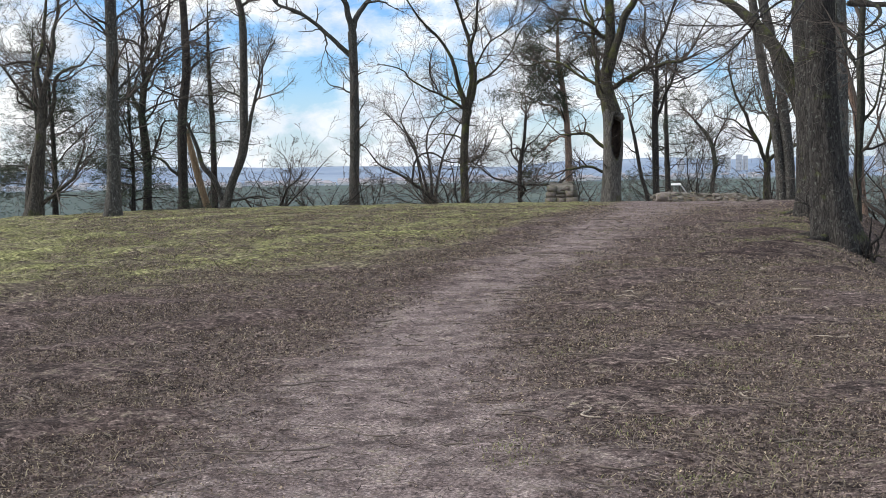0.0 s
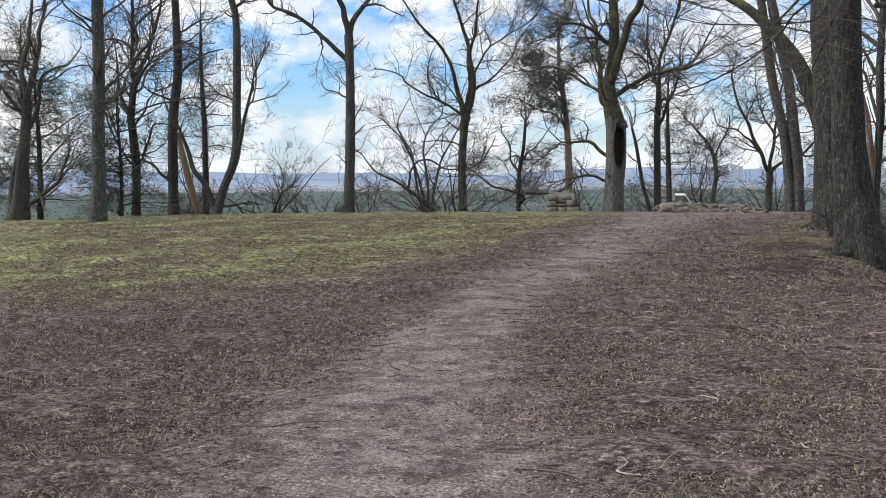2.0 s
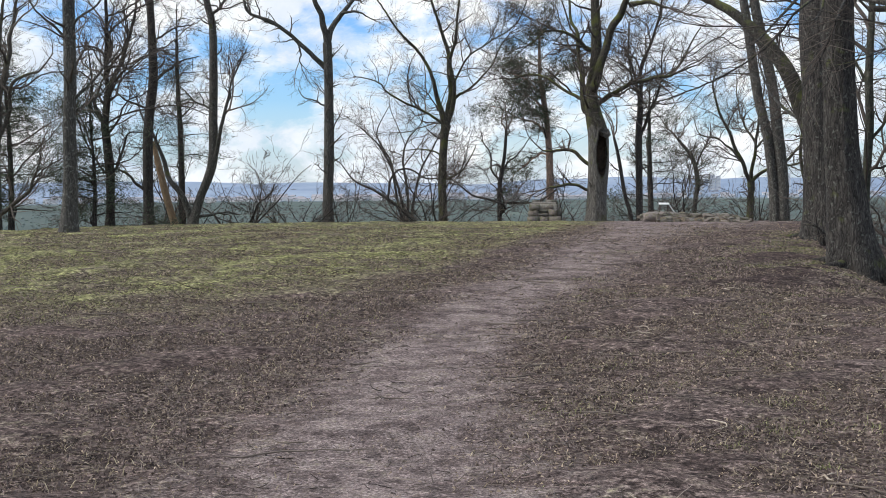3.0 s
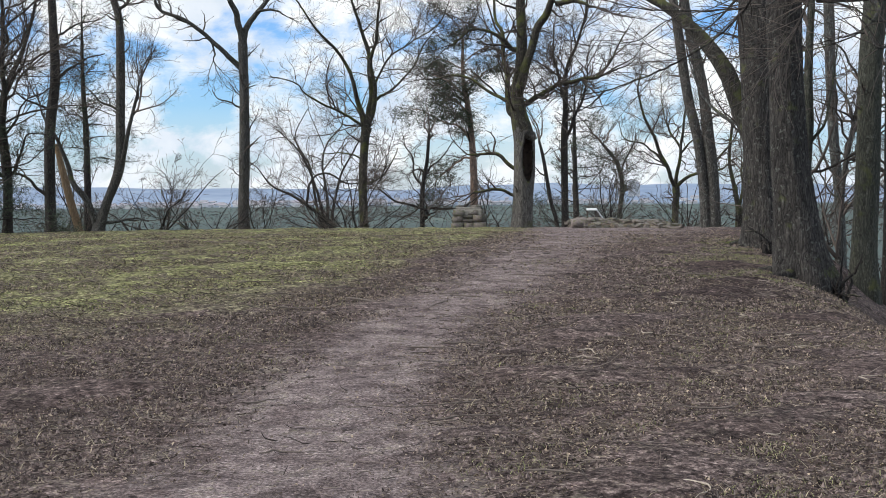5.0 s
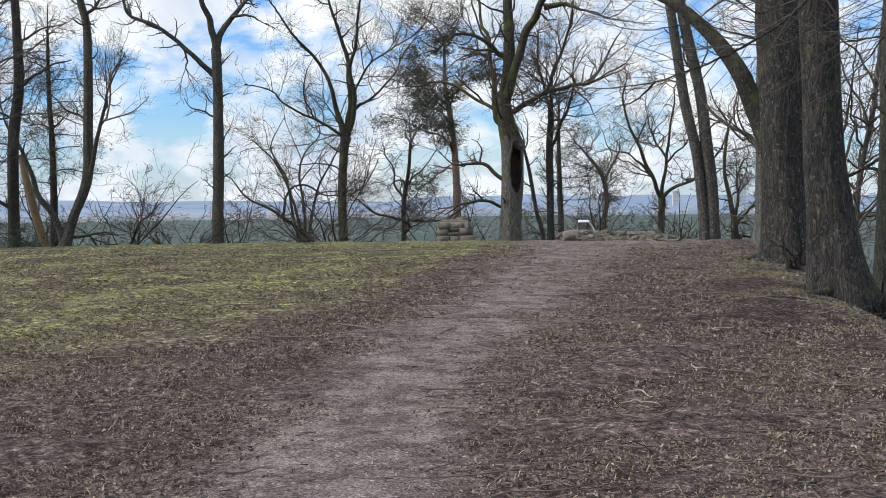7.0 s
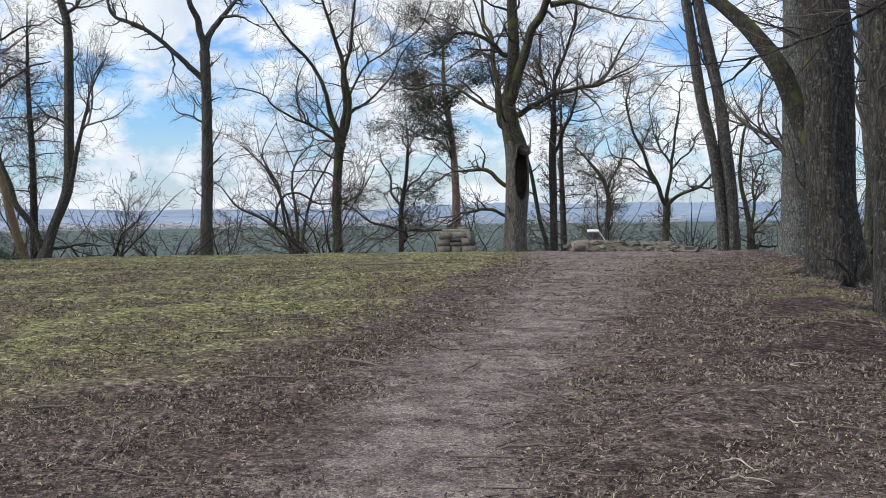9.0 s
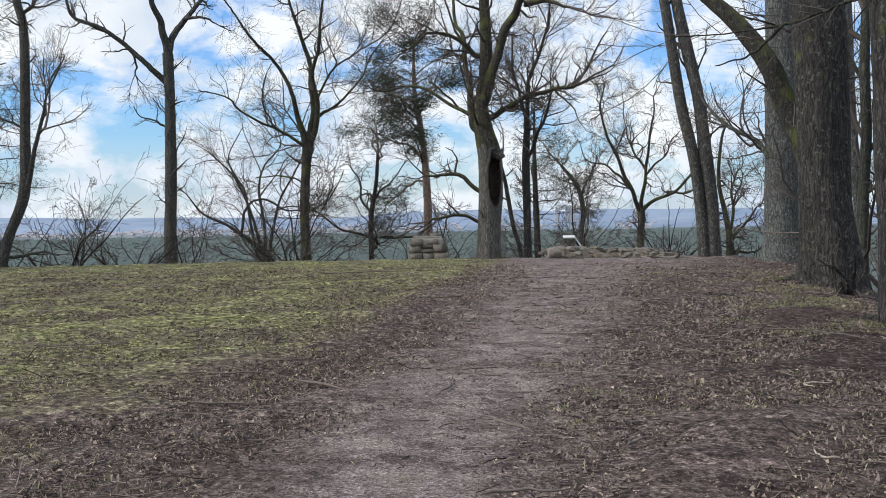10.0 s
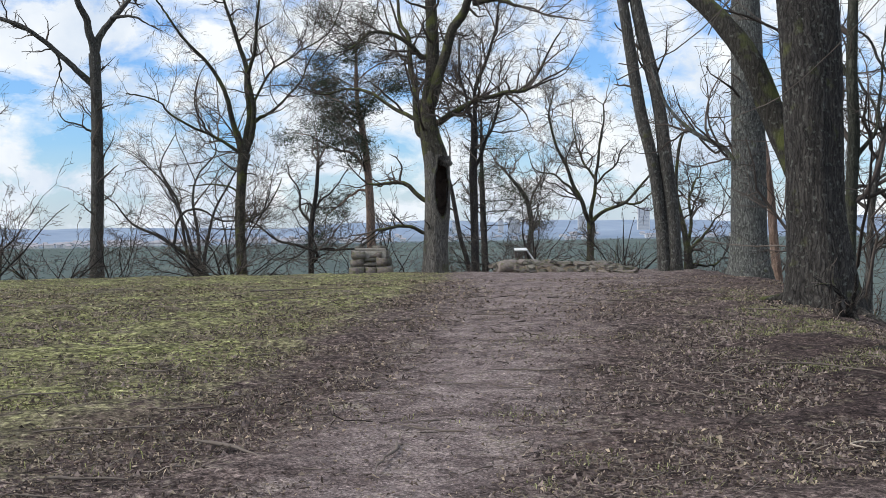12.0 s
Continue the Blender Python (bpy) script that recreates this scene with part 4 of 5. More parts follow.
TREE.limb((0.03, 2.4, 0.04), (0.35, 3.0, 0.03), (0.6, 3.9, 0.022), (0.7, 4.8, 0.014), depth=0.1)
TREE.limb((0.02, 3.6, 0.04), (-0.3, 4.3, 0.03), (-0.4, 5.2, 0.02))
TREE.finish()
TREE = Tree("young_tree", "forked leaning young trunk rising from the steep slope", 6.41, 30.0, -0.2, "grey", gnarl=0.25, density=0.9)
TREE.trunk((0.0, 0.0, 0.065), (0.04, 0.87, 0.058), (0.07, 1.65, 0.055), (0.14, 2.23, 0.055), (0.27, 2.91, 0.053), (0.39, 3.48, 0.05), (0.6, 5.5, 0.04), (0.7, 7.5, 0.025))
TREE.limb((0.12, 2.2, 0.035), (0.5, 2.6, 0.03), (1.0, 2.8, 0.02))
TREE.limb((0.05, 1.2, 0.03), (-0.3, 1.8, 0.025), (-0.5, 2.4, 0.015))
TREE.limb((0.3, 3.3, 0.035), (-0.1, 4.0, 0.03), (-0.4, 5.0, 0.02))
TREE.limb((0.4, 4.0, 0.035), (0.0, 4.6, 0.03), (-0.5, 5.0, 0.02))
TREE.finish()
TREE = Tree("pine_tree", "thin reddish pine stem beside the pale linden", 6.77, 36.0, 0.01, "pine", gnarl=0.2, density=0.3)
TREE.trunk((0.0, 0.0, 0.1), (-0.09, 0.95, 0.1), (-0.14, 1.71, 0.094), (-0.22, 2.47, 0.088), (-0.3, 3.1, 0.082), (-0.55, 4.11, 0.075), (-0.9, 6.0, 0.05), (-1.0, 8.0, 0.03), flare=0.5)
TREE.finish()
TREE = Tree("oak_tree", "bare crooked oak low on the steep slope", 9.4, 34, -2.2, "dark", gnarl=0.34, density=1.3)
TREE.trunk((0, 0, 0.2), (0.1, 2.2, 0.17), (-0.1, 4.4, 0.14), (0.1, 7.0, 0.09))
TREE.limb((0.0, 3.0, 0.08), (-0.9, 4.1, 0.06), (-1.9, 4.6, 0.03))
TREE.limb((0.0, 3.8, 0.08), (0.8, 4.8, 0.06), (1.3, 6.2, 0.03))
TREE.limb((-0.1, 4.4, 0.08), (-0.8, 5.6, 0.06), (-1.0, 7.2, 0.03))
TREE.limb((0.0, 5.4, 0.06), (0.9, 6.4, 0.045), (1.8, 7.0, 0.02))
TREE.finish()
TREE = Tree("pine_tree", "scots pine with orange-brown trunk and sparse dark crown", -3.02, 54.0, 0.8, "pine", gnarl=0.25, density=1.0)
TREE.trunk((0.00, 0.00, 0.169), (-0.02, 1.53, 0.153), (-0.10, 3.06, 0.130), (-0.30, 4.59, 0.115), (-0.44, 5.50, 0.084), (-0.44, 7.33, 0.046))
TREE.limb((-0.11, 2.75, 0.061), (-0.78, 3.37, 0.054), (-1.69, 3.84, 0.038), (-2.75, 4.16, 0.031))
TREE.limb((-0.30, 4.59, 0.054), (-1.20, 5.36, 0.038), (-2.11, 5.83, 0.031))
TREE.limb((-0.33, 4.89, 0.054), (0.48, 5.64, 0.038), (1.25, 6.09, 0.031))
TREE.limb((-0.17, 3.67, 0.054), (-0.91, 4.59, 0.038), (-1.97, 4.91, 0.023))
TREE.limb((-0.40, 5.81, 0.038), (-1.19, 6.27, 0.031), (-1.79, 6.58, 0.023))
TREE.limb((-0.40, 6.11, 0.038), (0.34, 6.71, 0.031), (1.11, 6.85, 0.023))
TREE.limb((-0.41, 7.02, 0.031), (-0.86, 7.48, 0.023))
TREE.limb((-0.41, 7.02, 0.031), (0.05, 7.63, 0.023))
TREE.limb((-0.07, 1.99, 0.054), (-0.96, 1.70, 0.046), (-1.74, 0.95, 0.038))
TREE.finish(rise=0.03)
needles(TREE, 0.14, 420, 12)

# ---- evergreens between the bare trees ----
def small_pine(x, y, height, seed, label, thick=14, low=0.35):
    tree = Tree("pine_tree", label, x, y, float(ground_z(x, y)), "dark", gnarl=0.18, density=0.9)
    tree.trunk((0, 0, height * 0.016), (0.05, height * 0.4, height * 0.012), (-0.05, height * 0.75, height * 0.007), (0, height, 0.012), flare=0.5, sides=10)
    rng_ = np.random.default_rng(seed)
    for i in range(15):
        h = height * (low + (0.97 - low) * i / 15)
        reach_ = (height - h) * 0.38 + 0.25
        s = rng_.choice((-1, 1)) * rng_.uniform(0.5, 1)
        tree.limb((0, h, 0.03), (s * reach_ * 0.5, h + 0.12, 0.022), (s * reach_, h + 0.1, 0.01), depth=rng_.uniform(-0.9, 0.9))
    tree.finish(rise=0.02)
    needles(tree, 0.12, int(thick * height))


small_pine(-19.6, 37.0, 6.2, 3, "dark young pine beside the bare oak", 40, 0.1)
small_pine(-17.2, 38.0, 4.6, 4, "small dark pine low behind the lawn edge", 44, 0.08)
small_pine(1.6, 60.0, 13.0, 5, "dark slim pine behind the slender bare tree")
small_pine(-18.05, 48.0, 10.5, 6, "tall dark pine among the bare oaks", 8)
small_pine(-24.0, 44.0, 9.0, 7, "dark pine at the outer slope")


# ---- scrub on the slopes ----
def scrub(seed, label, height):
    """A low many-stemmed bare bush with crooked arching branches."""
    rng_ = np.random.default_rng(seed)
    thing = tagged(new("bush"), label, "bush", "bare scrub on the slope")
    n = 9
    a = rng_.uniform(0, 6.28, n)
    d = np.stack([np.cos(a) * 0.55, np.sin(a) * 0.55, np.ones(n)], 1)
    stems = wander(rng_, rng_.normal(0, 0.12, (n, 3)) * (1, 1, 0), d, height * rng_.uniform(0.6, 1.1, n), rng_.uniform(0.018, 0.04, n), 9, 0.22, 0.02)
    one = sprout(rng_, *stems, 2.6, 0.42, 0.8, 0.25, 0.03, 7)
    two = sprout(rng_, *one, 3.6, 0.5, 0.75, 0.25, 0.03, 5)
    three = sprout(rng_, *two, 3.2, 0.6, 0.7, 0.2, 0.02, 4)
    verts, faces, count = [], [], 0
    for (p, r), sides in ((one, 4), (two, 3), (three, 3)):
        v, f = tubes(p, np.maximum(r, 0.005), sides)
        verts.append(v)
        faces.append(f + count)
        count += len(v)
    v, f = tubes(*stems, 6)
    mesh_object("stem", v, f, BARK["dark"], thing)
    mesh_object("crown", np.vstack(verts), np.vstack(faces), TWIG, thing, kind="stuff")
    return thing


KINDS = [scrub(41, "bare tangled bush on the slope behind the crest", 3.6), scrub(42, "bare arching bush on the slope behind the crest", 4.4), scrub(43, "low bare thicket on the slope behind the crest", 3.0)]
rng = np.random.default_rng(77)
SPOTS = [(-21 + 1.55 * i + rng.uniform(-0.6, 0.6), rng.uniform(46.6, 51)) for i in range(23) if i % 3 != 1] + [(-14 + 2.1 * i + rng.uniform(-0.7, 0.7), rng.uniform(46.3, 48.2)) for i in (0, 3, 9)] + [(9.5, 38), (8.6, 41.5), (11.5, 45), (8.2, 46.5)]
for i, (x, y) in enumerate(SPOTS):
    m = pose(x, y, float(ground_z(x, y)) - 0.05, 0, 0, rng.uniform(0, 360)) @ Matrix.Scale(rng.uniform(0.8, 1.25), 4)
    if i < 3:
        KINDS[i].matrix_basis = m
    else:
        k = copy_thing(KINDS[i % 3], pose(0, 0, 0))
        k.matrix_basis = m
shoots = scrub(44, "thin pale sucker shoots at the foot of a trunk", 0.8)
shoots.matrix_basis = pose(4.05, 20.55, float(ground_z(4.05, 20.55)) - 0.03)
again = copy_thing(shoots, pose(0, 0, 0))
again.matrix_basis = pose(3.62, 23.6, float(ground_z(3.62, 23.6)) - 0.03, 0, 0, 130)


# ---- stonework ----
def stone_mesh(seed, round_=0.36, smooth=True, uneven=0.34):
    bm = bmesh.new()
    bmesh.ops.create_cube(bm, size=1.0)
    bmesh.ops.subdivide_edges(bm, edges=bm.edges[:], cuts=1, use_grid_fill=True)
    for v in bm.verts:
        v.co = v.co.lerp(v.co.normalized() * 0.60, round_)
        v.co += Vector((noise.noise(v.co * 2.1 + Vector((seed, 0, 0))), noise.noise(v.co * 2.1 + Vector((0, seed, 0))), noise.noise(v.co * 2.1 + Vector((0, 0, seed))))) * uneven
    me = bpy.data.meshes.new("stone")
    bm.to_mesh(me)
    bm.free()
    me.materials.append(STONE)
    for p in me.polygons:
        p.use_smooth = smooth
    return me


STONES = [stone_mesh(s * 3.7 + 1) for s in range(9)]
DRESSED = [stone_mesh(s * 2.9 + 5, 0.12, True, 0.22) for s in range(7)]
RUBBLE = [stone_mesh(s * 5.1 + 2, 0.16, False) for s in range(9)]


def stone(parent, x, y, z, sx, sy, sz, turn, tilt=0.0, pool=STONES):
    ob = new("stone", random.choice(pool))
    ob.parent = parent
    ob.matrix_basis = pose(x, y, z, tilt, random.uniform(-5, 5), turn) @ Matrix.Diagonal((sx, sy, sz, 1))


def stone_pillar(x, y):
    z = float(ground_z(x, y))
    thing = tagged(new("stone_pillar"), "squat field-stone pillar with a flat mortared top", "pillar")
    thing.location = (x, y, z)
    bm = bmesh.new()
    box(bm, (0.90, 0.90, 0.70), pose(0, 0, 0.33), 0.06)
    part("core", bm, MORTAR, thing, "grey old mortar core")
    bm = bmesh.new()
    box(bm, (0.84, 0.84, 0.06), pose(0, 0, 0.70), 0.02)
    for v in bm.verts:
        v.co.z += 0.03 * noise.noise(v.co * 3)
    part("cap", bm, MORTAR, thing, "weathered mortar cap")
    level = 0.0
    for course, high in enumerate((0.25, 0.22, 0.20)):
        half = 0.47 - 0.03 * course
        for side in range(4):
            at = -half - random.uniform(0, 0.1)
            while at < half - 0.10:
                w = random.uniform(0.26, 0.46)
                halves = 2 if random.random() < 0.2 else 1
                for k in range(halves):
                    h = high / halves
                    p = Matrix.Rotation(radians(90 * side), 4, "Z") @ Vector((min(at + w / 2, half - 0.08), -half + 0.04 + random.uniform(-0.03, 0.03), level + h * (k + 0.5) + random.uniform(-0.03, 0.03)))
                    stone(thing, p.x, p.y, p.z, w * random.uniform(0.82, 0.95), random.uniform(0.22, 0.28), h * random.uniform(0.9, 1.08), 90 * side + random.uniform(-7, 7), random.uniform(-6, 6), DRESSED)
                at += w
        level += high
    for _ in range(9):
        stone(thing, random.uniform(-0.36, 0.36), random.uniform(-0.36, 0.36), 0.745, random.uniform(0.12, 0.24), 0.16, 0.11, random.uniform(0, 90))


stone_pillar(-2.57, 42.0)


def ruined_wall():
    """A low rubble wall bent along the crest, highest near its pale end stone."""
    thing = tagged(new("rubble_wall"), "low ruined field-stone wall with earth and moss on top", "wall")
    thing.location = (0, 0, 0)
    steps = 24
    pts = []
    for i in range(steps):
        u = i / (steps - 1)
        x = 0.72 + 3.05 * u
        y = 40.1 - 2.4 * u
        high = np.interp(u, [0, 0.12, 0.35, 0.6, 0.85, 1], [0.16, 0.28, 0.26, 0.23, 0.20, 0.06])
        pts.append((x, y, float(ground_z(x, y)), float(high)))
    bm = bmesh.new()
    rows = []
    for x, y, z, h in pts:
        rows.append([bm.verts.new((x + random.uniform(-0.03, 0.03), y + dy, z + k * h * random.uniform(0.75, 1.0) - 0.02)) for dy, k in ((-0.42, 0), (-0.34, 0.7), (-0.12, 0.95), (0.2, 0.95), (0.42, 0.6), (0.5, 0))])
    for a, b in zip(rows, rows[1:]):
        for i in range(5):
            bm.faces.new((a[i], a[i + 1], b[i + 1], b[i]))
    bmesh.ops.recalc_face_normals(bm, faces=bm.faces)
    part("earth_core", bm, EARTH, thing, "earth and crumbled mortar between the stones", True)
    for i, (x, y, z, h) in enumerate(pts):
        for layer in range(3 if h > 0.18 else 1):
            if random.random() < 0.25:
                continue
            s = random.uniform(0.10, 0.30)
            stone(thing, x + random.uniform(-0.1, 0.1), y - 0.31 + 0.09 * layer, z + h * (0.15 + 0.31 * layer), s * 1.2, 0.22, random.uniform(0.07, 0.15), random.uniform(-40, 40), random.uniform(-24, 24), RUBBLE)
        for _ in range(4):
            s = random.uniform(0.06, 0.20)
            stone(thing, x + random.uniform(-0.1, 0.1), y + random.uniform(-0.25, 0.35), z + h * 0.9, s * 1.3, s, s * random.uniform(0.4, 0.7), random.uniform(0, 180), random.uniform(-24, 24), RUBBLE)
    stone(thing, 0.98, 39.55, float(ground_z(0.98, 39.55)) + 0.13, 0.50, 0.34, 0.34, 8, 0)


ruined_wall()


def info_stand(x, y):
    z = float(ground_z(x, y))
    thing = tagged(new("information_stand"), "small wooden stand with a pale sloping panel", "sign")
    thing.location = (x, y, z)
    for px in (-0.13, 0.13):
        bm = bmesh.new()
        box(bm, (0.055, 0.05, 0.64), pose(px, 0, 0.26), 0.008)
        part("post", bm, POST, thing)
    bm = bmesh.new()
    box(bm, (0.33, 0.22, 0.03), pose(0, -0.02, 0.595, 14), 0.006)
    part("panel", bm, PANEL, thing, "pale sloping panel")
    bm = bmesh.new()
    box(bm, (0.04, 0.05, 0.40), pose(0.27, 0, 0.43, 0, -34), 0.006)
    part("brace", bm, PANEL, thing, "pale slanting side board")


info_stand(1.44, 40.9)


# ---- the distance ----
def far_woods():
    rng_ = np.random.default_rng(9)
    n = 3200
    d = 950 * (2950 / 950) ** rng_.random(n)
    a = rng_.uniform(-0.62, 0.62, n)
    x, y = d * np.sin(a), d * np.cos(a)
    size = rng_.uniform(0.7, 1.6, n) * (0.7 + d / 2200)
    z = ground_z(x, y)
    u = np.array([(0, 0, 1.15)] + [(math.cos(k * 1.0472), math.sin(k * 1.0472), 0.45) for k in range(6)] + [(math.cos(k * 1.0472 + 0.5) * 0.8, math.sin(k * 1.0472 + 0.5) * 0.8, -0.8) for k in range(6)])
    f = [(0, 1 + k, 1 + (k + 1) % 6) for k in range(6)] + [(1 + k, 7 + k, 1 + (k + 1) % 6) for k in range(6)] + [(7 + k, 7 + (k + 1) % 6, 1 + (k + 1) % 6) for k in range(6)]
    v = u[None] * size[:, None, None] * rng_.uniform(0.75, 1.25, (n, 13, 1))
    v += np.stack([x, y, z + size * 0.15], 1)[:, None, :]
    faces = (np.array(f)[None] + (np.arange(n) * 13)[:, None, None]).reshape(-1, 3)
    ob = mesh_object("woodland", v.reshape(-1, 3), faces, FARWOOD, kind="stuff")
    tagged(ob, "grey-green haze-tinted woodland filling the plain below the hill", "forest")


def far_town():
    rng_ = np.random.default_rng(21)
    verts, faces, roofs, rfaces = [], [], [], []
    for _ in range(210):
        a, d = rng_.triangular(-0.6, -0.3, 0.3), rng_.uniform(2900, 3350)
        x, y = d * math.sin(a), d * math.cos(a)
        w, dp, h = rng_.uniform(10, 34), rng_.uniform(10, 16), rng_.uniform(5, 11)
        z = float(ground_z(x, y))
        i = len(verts)
        for zz in (z - 1, z + h):
            verts += [(x - w / 2, y - dp / 2, zz), (x + w / 2, y - dp / 2, zz), (x + w / 2, y + dp / 2, zz), (x - w / 2, y + dp / 2, zz)]
        faces += [(i, i + 1, i + 5, i + 4), (i + 1, i + 2, i + 6, i + 5), (i + 2, i + 3, i + 7, i + 6), (i + 3, i, i + 4, i + 7), (i + 4, i + 5, i + 6, i + 7)]
        j, t = len(roofs), z + h
        roofs += [(x - w / 2 - 1, y - dp / 2 - 1, t), (x + w / 2 + 1, y - dp / 2 - 1, t), (x + w / 2 + 1, y + dp / 2 + 1, t), (x - w / 2 - 1, y + dp / 2 + 1, t), (x - w / 2, y, t + 3), (x + w / 2, y, t + 3)]
        rfaces += [(j, j + 1, j + 5, j + 4), (j + 2, j + 3, j + 4, j + 5)]
    town = tagged(new("town"), "pale houses of a far town below the ridge", "buildings")
    mesh_object("masonry", verts, faces, WALLPAINT, town, kind="stuff", smooth=False)
    mesh_object("roofing", roofs, rfaces, ROOFING, town, kind="stuff", smooth=False)


def apartment_block(x, y, w, h):
    z = float(ground_z(x, y)) - 2
    thing = tagged(new("apartment_block"), "pale far high-rise apartment block on the ridge", "building", "far high-rise blocks")
    thing.location = (x, y, z)
    bm = bmesh.new()
    box(bm, (w, 14, h), pose(0, 0, h / 2))
    wall = part("wall", bm, WALLPAINT, thing)
    bm = bmesh.new()
    box(bm, (w + 0.6, 14.6, 1.2), pose(0, 0, h + 0.5))
    part("roof", bm, ROOFING, thing)
    for k in range(int(h // 4)):
        bm = bmesh.new()
        box(bm, (w * 0.9, 0.4, 1.5), pose(0, -7.1, 2.5 + 4 * k))
        part("window_band", bm, GLASSY, wall)


far_woods()
far_town()
for x, w, h in ((687, 36, 68), (256, 15, 42), (288, 18, 48), (306, 13, 44), (500, 22, 46), (120, 20, 36)):
    apartment_block(x, 3480.0, w, h)


# ---- fallen sticks ----
def stick(x0, y0, x1, y1, radius, seed, bend=0.06, mat=None, label="weathered fallen stick lying on the soil"):
    rng_ = np.random.default_rng(seed)
    n = 9
    u = np.linspace(0, 1, n)
    long = math.hypot(x1 - x0, y1 - y0)
    side = np.array([-(y1 - y0), x1 - x0]) / max(long, 1e-6)
    sway = long * bend * np.sin(u * 3.14 * rng_.uniform(1, 2.2)) + np.cumsum(rng_.normal(0, long * 0.022, n))
    px, py = x0 + (x1 - x0) * u + side[0] * sway, y0 + (y1 - y0) * u + side[1] * sway
    pz = ground_z(px, py) + radius * 1.1 + 0.012 + np.abs(rng_.normal(0, 0.006, n))
    pts = np.stack([px, py, pz], 1)
    r = radius * np.interp(u, [0, 0.12, 0.8, 1], [0.5, 1.0, 0.55, 0.15]) * rng_.uniform(0.8, 1.2, n)
    base = pts[0].copy()
    v, f = tubes((pts - base)[None], r[None], 7)
    ob = mesh_object("stick", v, f, mat or STICK)
    ob.location = base
    tagged(ob, label, "stick", "fallen sticks")
    twig = sprout(rng_, (pts - base)[None], r[None], 2.5 / max(long, 0.3), 0.25, 0.6, 0.15, 0.0, 5, 0.3, 0.003)
    if twig is not None:
        twig = (twig[0][:1], twig[1][:1])
        tp = twig[0]
        tp[:, :, 2] = np.abs(tp[:, :, 2]) * 0.5 + radius * 0.4
        v, f = tubes(tp, twig[1], 4)
        mesh_object("side_twig", v, f, STICK, ob)


STICKS = [(-2.72, 17.42, -1.89, 16.54), (-3.82, 17.85, -2.82, 17.93), (-3.33, 16.54, -2.84, 16.50), (-4.01, 28.82, -2.54, 29.82), (-1.48, 17.32, -1.59, 16.51),
          (0.56, 25.06, 0.85, 24.62), (0.65, 18.74, 0.81, 18.42), (-6.96, 26.08, -6.39, 25.71), (-1.25, 14.10, -0.78, 14.15), (-0.38, 15.12, -0.11, 15.46),
          (-4.65, 15.34, -4.24, 15.50), (-1.15, 15.87, -0.93, 15.48), (-0.12, 14.53, 0.46, 14.65), (-2.42, 11.34, -2.16, 11.45), (-0.45, 9.64, -0.06, 9.54),
          (-1.97, 9.96, -1.65, 10.04), (-1.55, 13.89, -0.98, 13.83), (-2.25, 5.56, -2.08, 5.85), (-2.05, 6.26, -1.87, 6.28), (-0.92, 6.56, -0.76, 6.61),
          (-10.07, 21.75, -8.72, 21.39), (-7.85, 22.96, -7.42, 22.80), (0.86, 8.04, 1.27, 7.81), (-4.26, 7.75, -3.87, 7.31)]
rng = np.random.default_rng(31)
for i, row in enumerate(STICKS):
    stick(*row, 0.0045 + 0.0004 * row[1] * rng.uniform(0.5, 1.0), 100 + i, 0.05)
for i in range(150):
    y = 4.5 + 23 * rng.random() ** 1.1
    x, a, long = rng.uniform(-0.5 - 0.42 * y, 1.3 + 0.12 * y), rng.uniform(-0.8, 0.8) + (3.14 if rng.random() < 0.5 else 0), rng.gamma(3.0, 0.13) + 0.12
    stick(x, y, x + math.cos(a) * long, y + math.sin(a) * long, rng.uniform(0.003, 0.0065) * (0.75 + y / 30), 400 + i, 0.09)

PALE = plain("peeled_wood", (0.26, 0.21, 0.16), (0.55, 0.47, 0.38), 14.0)
for i in range(15):
    x, y, a, long = rng.uniform(-0.2, 3.2), rng.uniform(6.5, 17), rng.uniform(0, 6.28), rng.uniform(0.14, 0.34)
    stick(x, y, x + math.cos(a) * long, y + math.sin(a) * long, rng.uniform(0.004, 0.008), 300 + i, rng.uniform(0.2, 0.4), PALE, "pale crooked peeled twig lying on the soil")


# ---- litter and grass ----
def scattered(rng_, n, x0, x1, y0, y1, lean=1.0):
    return rng_.uniform(x0, x1, n), y0 + (y1 - y0) * rng_.random(n) ** lean


def strewn(rng_, n, y0, y1, lean=1.0):
    """A fan of open ground that widens up the hill."""
    y = y0 + (y1 - y0) * rng_.random(n) ** lean
    lo, hi = -0.9 - 0.47 * y, 1.4 + 0.15 * y
    return lo + (hi - lo) * rng_.random(n), y


def twig_litter(n, seed, joints, long, name, label):
    rng_ = np.random.default_rng(seed)
    x, y = strewn(rng_, n, 4.0, 29, 1.1)
    keep = rng_.random(n) > 0.75 * path_mask(x, y)
    x, y = x[keep], y[keep]
    n = len(x)
    a = rng_.uniform(0, 6.28, n)
    d = np.stack([np.cos(a), np.sin(a), rng_.uniform(-0.02, 0.12, n)], 1)
    base = np.stack([x, y, ground_z(x, y) + 0.010], 1)
    p, r = wander(rng_, base, d, rng_.gamma(2.0, long, n) + 0.015, rng_.uniform(0.0013, 0.0034, n) * (0.6 + y / 14), joints, 0.25, 0.0, 0.6)
    p[:, :, 2] = np.maximum(p[:, :, 2], ground_z(p[:, :, 0], p[:, :, 1]) + 0.006)
    v, f = tubes(p, r, 3)
    tagged(mesh_object(name, v, f, STICK, kind="stuff"), label, "twigs")


